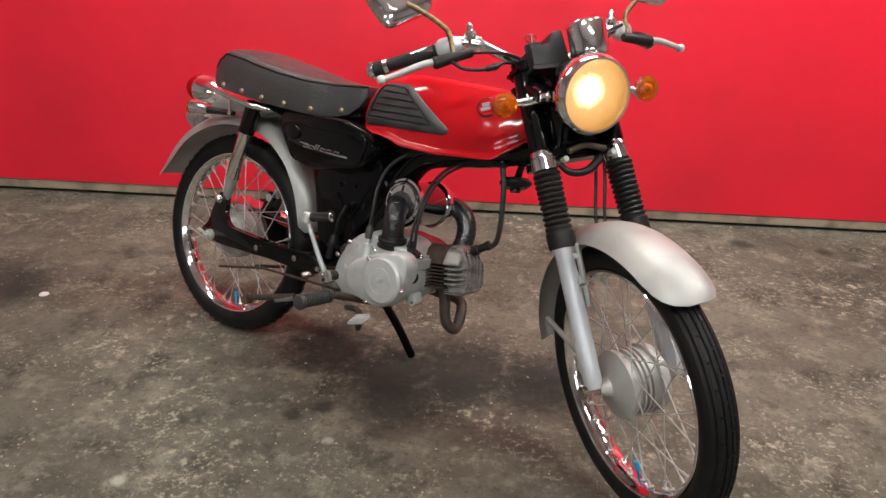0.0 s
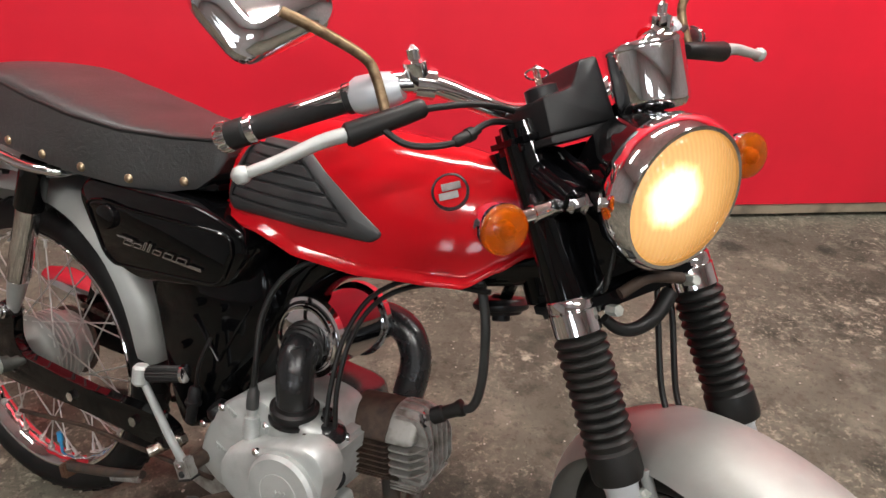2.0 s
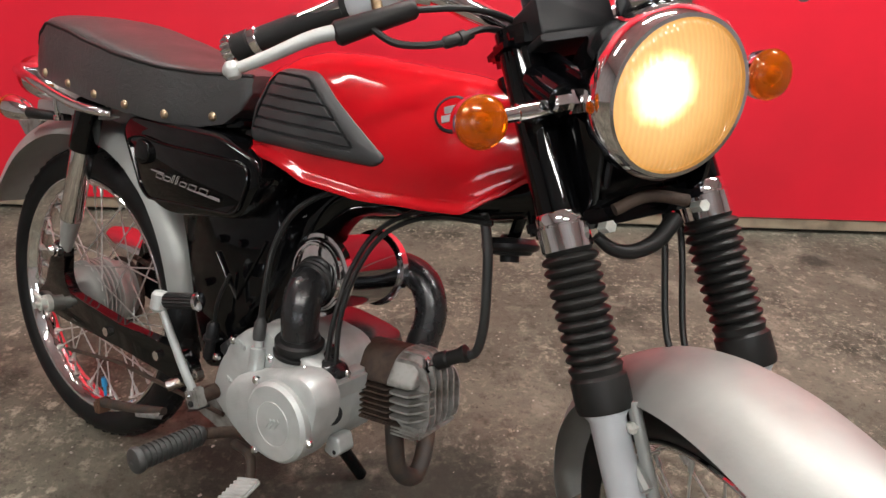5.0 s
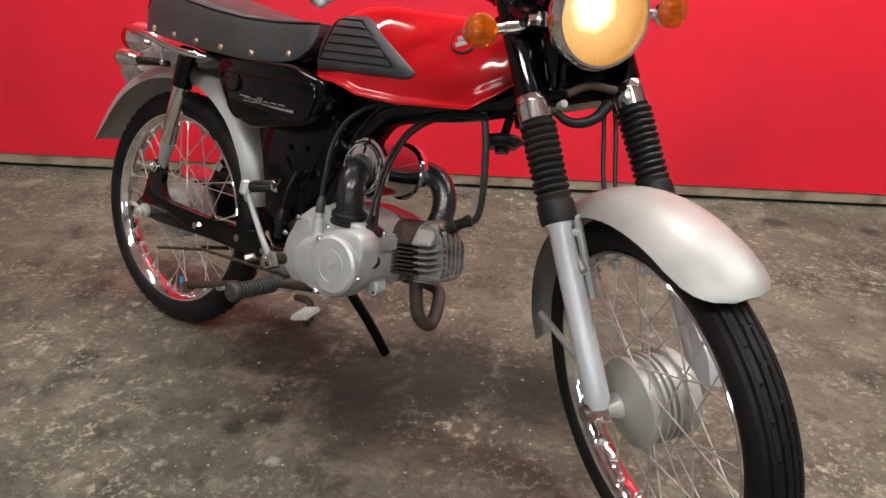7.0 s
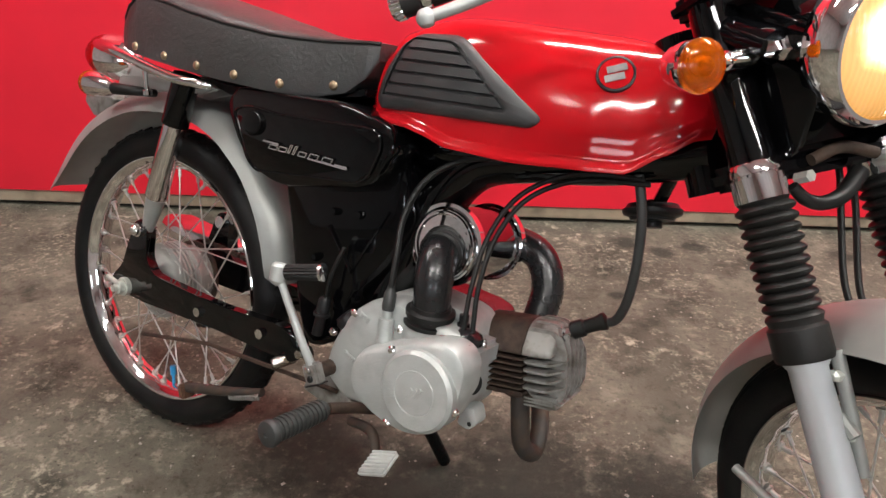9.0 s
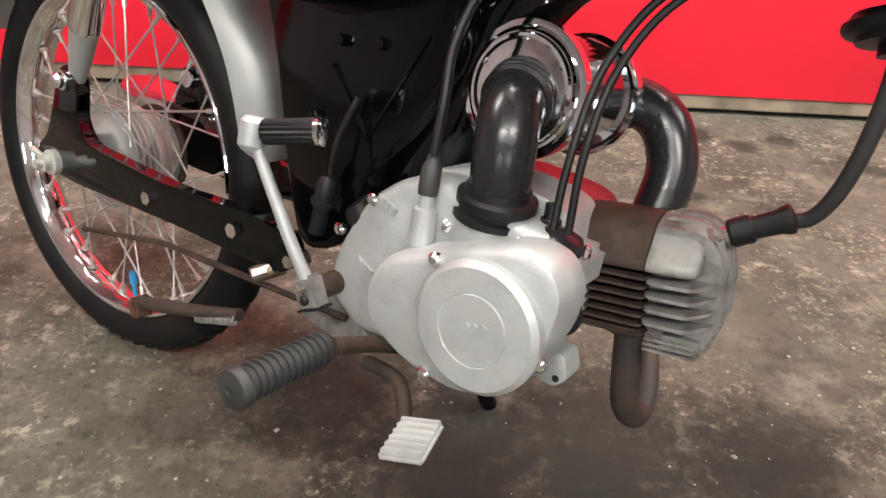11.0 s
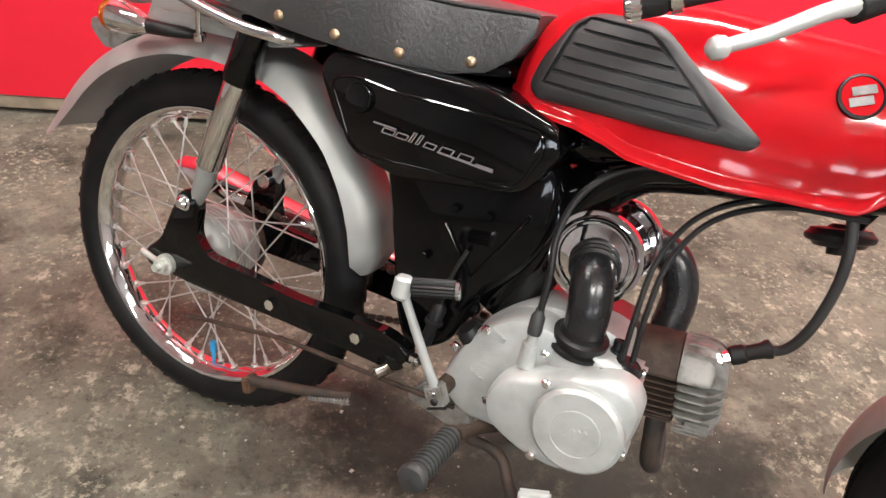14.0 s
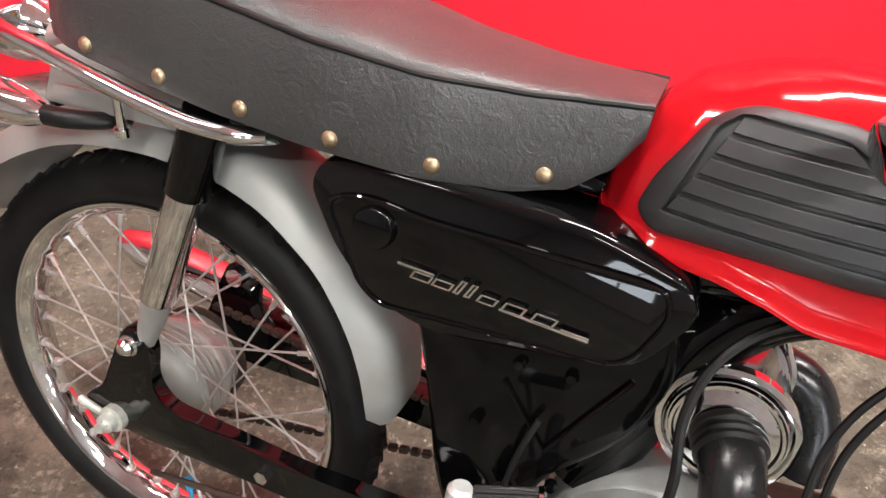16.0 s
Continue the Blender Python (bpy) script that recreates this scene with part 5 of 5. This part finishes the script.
part("head_foot", box(0.062, 0.102, -0.044, 0.04, -0.062, -0.047, 0.006), OLD_ALLOY, engine, "rounded foot of the cylinder head", CY)
for k in range(3):
    part("foot_ridge", box(0.055, 0.094, -0.0462, -0.043, -0.0515 - 0.0045 * k, -0.0495 - 0.0045 * k, 0.0005), OLD_ALLOY, engine, "", CY, smooth=False)
part("plug", rod((0.728, -0.003, 0.435), (0.756, 0.003, 0.452), [(0.0115, 0), (0.0115, 0.45), (0.0075, 0.5), (0.0075, 1)], 6), CHROME, engine, "steel spark plug")
part("plug_cap", rod((0.748, 0.002, 0.448), (0.788, 0.01, 0.474), [(0.0095, 0), (0.0115, 0.05), (0.0115, 0.35), (0.009, 0.4), (0.0095, 0.75), (0.0115, 0.85), (0.0115, 0.95), (0.006, 1)], 18), RUBBER, engine, "black rubber spark plug cap")
part("plug_wire", tube([(0.786, 0.01, 0.47), (0.798, 0.008, 0.478), (0.807, 0.0, 0.5), (0.812, -0.01, 0.535), (0.812, -0.02, 0.58), (0.806, -0.022, 0.62), (0.793, -0.022, 0.66)], 0.006, 12), PEG_RUBBER, bike, "thick greyed black ignition cable")

# -- intake and filter --
part("intake_elbow", tube([(0.588, -0.083, 0.418), (0.589, -0.086, 0.452), (0.586, -0.085, 0.482), (0.578, -0.07, 0.508), (0.57, -0.04, 0.518)], (0.0235, 0.0265), 28), HARD_BLACK, bike, "glossy black intake elbow")
part("intake_clamp", rod((0.588, -0.082, 0.424), (0.589, -0.085, 0.45), [(0.034, 0), (0.034, 0.2), (0.03, 0.25), (0.03, 0.4), (0.0325, 0.45), (0.0325, 0.7), (0.027, 0.78), (0.026, 1)], 28), RUBBER, bike, "black hose clamp")
part("intake_cuff", rod((0.576, -0.064, 0.512), (0.57, -0.04, 0.518), [(0.0265, 0), (0.0295, 0.1), (0.0295, 0.22), (0.027, 0.28), (0.03, 0.4), (0.03, 0.52), (0.0275, 0.6), (0.0305, 0.7), (0.0305, 0.9), (0.029, 1)], 28), RUBBER, bike, "corrugated rubber cuff")
filt = new("air_filter")
filt.parent = bike
fm = axis_to((0.569, -0.042, 0.519), (0.577, 0.09, 0.513))
part("drum", lathe([(0.046, -0.002), (0.053, 0.0), (0.0555, 0.003), (0.0555, 0.008), (0.052, 0.011), (0.0505, 0.014), (0.0505, 0.108), (0.053, 0.111), (0.053, 0.121), (0.04, 0.125)], 48, fm), SMOKED, filt, "dark mirror-polished air filter drum")
for h in (0.0055, 0.116):
    part("drum_band", lathe([(0.0525, h - 0.006), (0.0562, h - 0.0055), (0.0562, h + 0.0055), (0.0525, h + 0.006)], 48, fm), CHROME, filt, "chrome drum band")
part("end_plate", lathe([(0.028, -0.007), (0.034, -0.006), (0.047, -0.004), (0.049, -0.001)], 40, fm), CHROME, filt, "chromed metal filter end plate")
part("plate_ring", lathe([(0.0405, -0.0055), (0.042, -0.0075), (0.0445, -0.0075), (0.046, -0.004)], 40, fm, closed=True), CHROME, filt)
for k in range(6):
    a = math.pi / 3 * k + 0.4
    part("screw", lathe([(0.003, 0), (0.003, 0.003), (0.001, 0.0035)], 8, fm @ Matrix.Translation((0.042 * math.cos(a), 0.042 * math.sin(a), -0.003)) @ pose(0, 0, 0, 180)), CHROME, filt)
part("hose", tube([(0.577, 0.085, 0.513), (0.612, 0.098, 0.518), (0.65, 0.097, 0.506), (0.672, 0.09, 0.468), (0.674, 0.074, 0.42)], 0.0235, 20), HARD_BLACK, bike, "glossy black breather hose")

# -- exhaust --
part("exhaust_pipe", tube([(0.694, -0.002, 0.37), (0.705, 0.0, 0.31), (0.713, 0.008, 0.268), (0.72, 0.04, 0.247), (0.711, 0.07, 0.274), (0.684, 0.095, 0.3), (0.6, 0.11, 0.295), (0.45, 0.125, 0.29), (0.3, 0.135, 0.3)], 0.0128, 20), SOOT, bike, "sooty black exhaust pipe")
part("exhaust_collar", rod((0.69, -0.002, 0.375), (0.694, -0.002, 0.34), [(0.018, 0), (0.018, 0.5), (0.0155, 0.55), (0.0155, 1)], 20), IRON, bike, "rusty exhaust collar")
part("muffler", rod((0.34, 0.135, 0.3), (-0.24, 0.145, 0.335), [(0.018, 0), (0.034, 0.12), (0.036, 0.9), (0.02, 1)], 28), CHROME, bike, "chromed muffler")

# -- controls low down --
kick = new("kick_starter")
kick.parent = bike
part("boss", rod((0.455, -0.09, 0.318), (0.455, -0.13, 0.318), [(0.011, 0), (0.011, 1)], 20), IRON, kick)
KNUCKLE = pose(0.455, -0.137, 0.318, 0, -28, 0)
part("knuckle", box(-0.0125, 0.0125, -0.009, 0.009, -0.016, 0.015, 0.003), OLD_ALLOY, kick, "slotted alloy clamp of the kick lever", KNUCKLE)
part("slot", box(-0.0128, 0.013, -0.0094, 0.0094, -0.0165, -0.0145, 0), SEAM, kick, "", KNUCKLE)
for z in (-0.006, 0.006):
    part("knuckle_bolt", rod((0, -0.008, z), (0, -0.0125, z), [(0.0048, 0), (0.0048, 0.7), (0.003, 1)], 10), CHROME if z > 0 else SEAM, kick, "", KNUCKLE)
part("arm", tube([(0.453, -0.139, 0.326), (0.436, -0.145, 0.356), (0.412, -0.151, 0.4), (0.39, -0.156, 0.44)], (0.0062, 0.0052), 14), ALLOY, kick, "silver kick start arm")
part("joint", rod((0.389, -0.158, 0.43), (0.388, -0.154, 0.458), [(0.008, 0), (0.0115, 0.15), (0.0115, 0.85), (0.008, 1)], 16), ALLOY, kick)
grip_axis = axis_to((0.391, -0.155, 0.446), (0.455, -0.138, 0.462))
loops = []
for h, grow in ((0.008, 0.8), (0.01, 1), (0.058, 1), (0.06, 0.9)):
    loops.append([grip_axis @ Vector(((0.0112 - 0.0013 * (k % 2)) * grow * math.cos(math.pi * k / 16), (0.0112 - 0.0013 * (k % 2)) * grow * math.sin(math.pi * k / 16), h)) for k in range(32)])
part("pedal", rings(bmesh.new(), loops), RUBBER, kick, "fluted black rubber kick pedal")
part("pedal_end", lathe([(0.0085, 0.059), (0.0125, 0.06), (0.0125, 0.064), (0.009, 0.066)], 20, grip_axis), CHROME, kick, "chrome pedal end ring")
peg = new("footpeg")
peg.parent = bike
prof = [(0.012, 0)]
for k in range(12):
    for u, r in ((0, 0.0148), (0.5, 0.0148), (0.55, 0.0178), (0.95, 0.0178)):
        prof.append((r, 0.04 + 0.84 * (k + u) / 12))
prof += [(0.019, 0.89), (0.0205, 0.905), (0.0205, 0.955), (0.0185, 0.98), (0.013, 0.993), (0.0042, 1.0), (0.0036, 0.985)]
part("rubber", rod((0.491, -0.149, 0.284), (0.487, -0.25, 0.281), [(r * 0.86, h) for r, h in prof], 24), PEG_RUBBER, peg, "ribbed black footrest rubber")
part("bar", tube([(0.498, -0.15, 0.287), (0.51, -0.11, 0.28), (0.54, -0.05, 0.272), (0.54, 0.05, 0.272)], 0.008, 12), IRON, peg, "rusty footrest bar")
pedal = new("brake_pedal")
pedal.parent = bike
part("arm", tube([(0.5, -0.1, 0.252), (0.53, -0.106, 0.258), (0.552, -0.115, 0.257), (0.57, -0.13, 0.24), (0.588, -0.155, 0.24), (0.604, -0.175, 0.262)], 0.007, 12), SOOT, pedal, "dark steel pedal arm")
PEDAL = pose(0.611, -0.184, 0.272, 10, -18, 10) @ Matrix.Scale(0.84, 4)
pad = part("pad", box(-0.022, 0.022, -0.026, 0.026, -0.004, 0.004, 0.003), ALLOY, pedal, "ribbed alloy pedal pad", PEDAL)
for k in range(6):
    part("rib", box(-0.02, 0.02, -0.022 + 0.0085 * k, -0.018 + 0.0085 * k, 0.003, 0.0065, 0.001), ALLOY, pedal, "", PEDAL)
part("brake_rod", tube([(0.47, -0.1, 0.285), (0.2, -0.1, 0.262), (0.02, -0.09, 0.215)], 0.0035, 8, smooth=False), IRON, bike, "thin brake rod")
part("rear_peg_arm", tube([(0.325, -0.096, 0.224), (0.29, -0.099, 0.212), (0.25, -0.1, 0.198), (0.156, -0.1, 0.168)], (0.0065, 0.0085), 12), SOOT, bike, "sooty steel passenger footrest bar")
part("rusty_clip", box(-0.007, 0.007, -0.013, 0.013, -0.012, 0.013, 0.003), mat("rust", (0.09, 0.042, 0.022), 0.8, bump=0.4, scale=120), bike, "small rusty clip", pose(0.158, -0.1, 0.163, 0, -20, 0))
stand = new("side_stand")
stand.parent = bike
part("leg", tube([(0.47, 0.06, 0.25), (0.49, 0.14, 0.15), (0.505, 0.2, 0.065)], 0.0115, 12), BLACK, stand, "black steel side stand")
part("foot", lathe([(0.02, -0.004), (0.02, 0.004)], 20, Matrix.Translation((0.506, 0.204, 0.056)) @ pose(0, 0, 0, 8.5)), BLACK, stand)
# horn
horn = new("horn")
horn.parent = bike
part("body", lathe([(0.012, 0.022), (0.012, 0.014), (0.026, 0.013), (0.028, 0.009), (0.034, 0.007), (0.036, 0.004), (0.036, 0.0), (0.032, -0.003), (0.03, -0.007), (0.014, -0.008), (0.01, -0.012)], 30, pose(0.803, 0.038, 0.617, 170, -14, 0)), PLASTIC, horn, "round black horn")
part("bracket", tube([(0.803, 0.036, 0.605), (0.82, 0.02, 0.66)], 0.008, 8), BLACK, horn)

# -- cables --
for pts, r in (([(0.54, -0.11, 0.438), (0.537, -0.104, 0.5), (0.528, -0.088, 0.55), (0.54, -0.07, 0.6), (0.58, -0.05, 0.635), (0.64, -0.035, 0.648)], 0.0042),
               ([(0.64, -0.085, 0.43), (0.636, -0.076, 0.485), (0.636, -0.055, 0.55), (0.662, -0.04, 0.608), (0.72, -0.03, 0.645), (0.8, -0.025, 0.656)], 0.0034),
               ([(0.651, -0.08, 0.43), (0.646, -0.076, 0.49), (0.648, -0.058, 0.552), (0.674, -0.044, 0.606), (0.73, -0.034, 0.64), (0.81, -0.028, 0.652)], 0.0034)):
    part("cable", tube(pts, r, 8), RUBBER, bike, "thin black control cable")
for pts in ([(-0.006, -0.172, 0.691), (-0.002, -0.11, 0.683), (-0.01, -0.06, 0.662), (-0.035, -0.02, 0.62)],
            [(-0.015, -0.212, 0.684), (-0.002, -0.192, 0.66), (0.006, -0.15, 0.652), (-0.005, -0.1, 0.664), (-0.03, -0.04, 0.65)],
            [(0.0, 0.165, 0.716), (0.02, 0.11, 0.69), (0.03, 0.06, 0.62), (0.0, 0.02, 0.54)],
            [(0.02, 0.03, 0.6), (0.0, 0.045, 0.47), (0.0, 0.035, 0.42), (0.0, 0.017, 0.345), (0.01, 0.01, 0.305)],
            [(0.02, 0.045, 0.6), (0.0, 0.06, 0.48), (0.0, 0.055, 0.42), (0.0, 0.035, 0.336), (0.01, 0.028, 0.3)]):
    part("cable", tube(pts, 0.0034, 8), RUBBER, bike, "thin black control cable", FORK_TOP)
part("cable_adjuster", rod((0.0065, -0.152, 0.652), (-0.0015, -0.118, 0.659), [(0.0035, 0), (0.006, 0.1), (0.006, 0.5), (0.0072, 0.52), (0.0072, 0.72), (0.005, 0.75), (0.0035, 1)], 12), RUBBER, bike, "black inline cable adjuster", FORK_TOP)

# -- small fittings --
for x, z in ((0.395, 0.525), (0.44, 0.53), (0.37, 0.45), (0.452, 0.41)):
    part("frame_bolt", rod((x, -0.06, z), (x, -0.07, z), [(0.006, 0), (0.006, 0.7), (0.0045, 1)], 6), BLACK, bike)
switch = new("brake_switch")
switch.parent = bike
part("body", rod((0.413, -0.082, 0.405), (0.405, -0.082, 0.345), [(0.005, 0), (0.0095, 0.1), (0.0095, 0.4), (0.012, 0.42), (0.012, 0.5), (0.008, 0.52), (0.008, 1)], 14), PLASTIC, switch, "black brake light switch")
part("wire", tube([(0.413, -0.082, 0.4), (0.416, -0.08, 0.44), (0.425, -0.07, 0.48)], 0.003, 8), RUBBER, switch)
coil = [(0.262 + 0.042 * k / 60, -0.1 + 0.0055 * math.cos(k * 0.9), 0.194 + 0.016 * k / 60 + 0.0055 * math.sin(k * 0.9)) for k in range(90)]
part("return_spring", tube(coil, 0.0016, 6, smooth=False), OLD_ALLOY, bike, "small steel return spring")
part("pivot_bolt", rod((0.4, -0.09, 0.318), (0.4, -0.112, 0.318), [(0.011, 0), (0.011, 0.5), (0.007, 0.52), (0.007, 1)], 6), WORN_CHROME, bike)
part("pivot_nut", rod((0.375, -0.09, 0.3), (0.36, -0.118, 0.29), [(0.009, 0), (0.009, 1)], 10), WORN_CHROME, bike)
part("pedal_bracket", slab([(0.40, 0.262), (0.42, 0.3), (0.46, 0.3), (0.5, 0.27), (0.47, 0.25)], -0.085, -0.095, 0.003, 0.01), OLD_ALLOY, bike, "stained metal pedal bracket")
for pts in ([(0.02, -0.03, 0.6), (0.03, 0.0, 0.55), (0.015, 0.025, 0.5), (0.0, 0.03, 0.47)], [(0.02, 0.03, 0.61), (0.04, -0.01, 0.56), (0.03, -0.03, 0.5), (0.0, -0.03, 0.46)]):
    part("wiring", tube(pts, 0.005, 8), RUBBER, bike, "black wiring behind the headlight", FORK_TOP)
for x, z in ((0.5, 0.408), (0.486, 0.345)):
    part("cast_mark", box(-0.011, 0.011, -0.1056, -0.1035, -0.0048, 0.0048, 0.0009), ALLOY, engine, "", pose(x, 0, z, 0, 22, 0))
    for k in range(3):
        part("cast_bar", box(-0.008 + 0.006 * k, -0.0045 + 0.006 * k, -0.1066, -0.1054, -0.003, 0.003, 0.0003), ALLOY, engine, "", pose(x, 0, z, 0, 22, 0))

# -- the floor's loose things --
stone = finish("stone", lathe([(0.001, -0.004), (0.012, -0.002), (0.015, 0.003), (0.009, 0.008), (0.001, 0.009)], 9, pose(0, 0, 0.003)), mat("pale_stone", (0.6, 0.58, 0.54), 0.8, bump=0.3))
tagged(stone, "small pale stone chip lying on the concrete", "stone")
stone.matrix_basis = pose(STONE[0], STONE[1], 0.0, 0, 0, 30)
verts, faces = [], []
for k in range(2600):
    x, y = rnd.uniform(-2.6, 2.6), rnd.uniform(0.3, 2.7)
    r = 0.0012 + 0.0035 * rnd.random() ** 4
    b, a = len(verts), rnd.uniform(0, 6.28)
    for j in range(4):
        q = a + j * 1.57 + rnd.uniform(-0.4, 0.4)
        verts.append((x + r * math.cos(q), y + r * math.sin(q), 0.0))
    verts.append((x, y, r * rnd.uniform(0.5, 1.0)))
    faces += [(b, b + 1, b + 4), (b + 1, b + 2, b + 4), (b + 2, b + 3, b + 4), (b + 3, b, b + 4)]
me = bpy.data.meshes.new("grit")
me.from_pydata(verts, [], faces)
me.materials.append(mat("grit_dust", (0.34, 0.31, 0.27), 0.9, scale=3, dark=(0.08, 0.07, 0.06)))
tagged(new("grit", me), "loose grit and crumbs scattered over the concrete", "grit", kind="stuff")
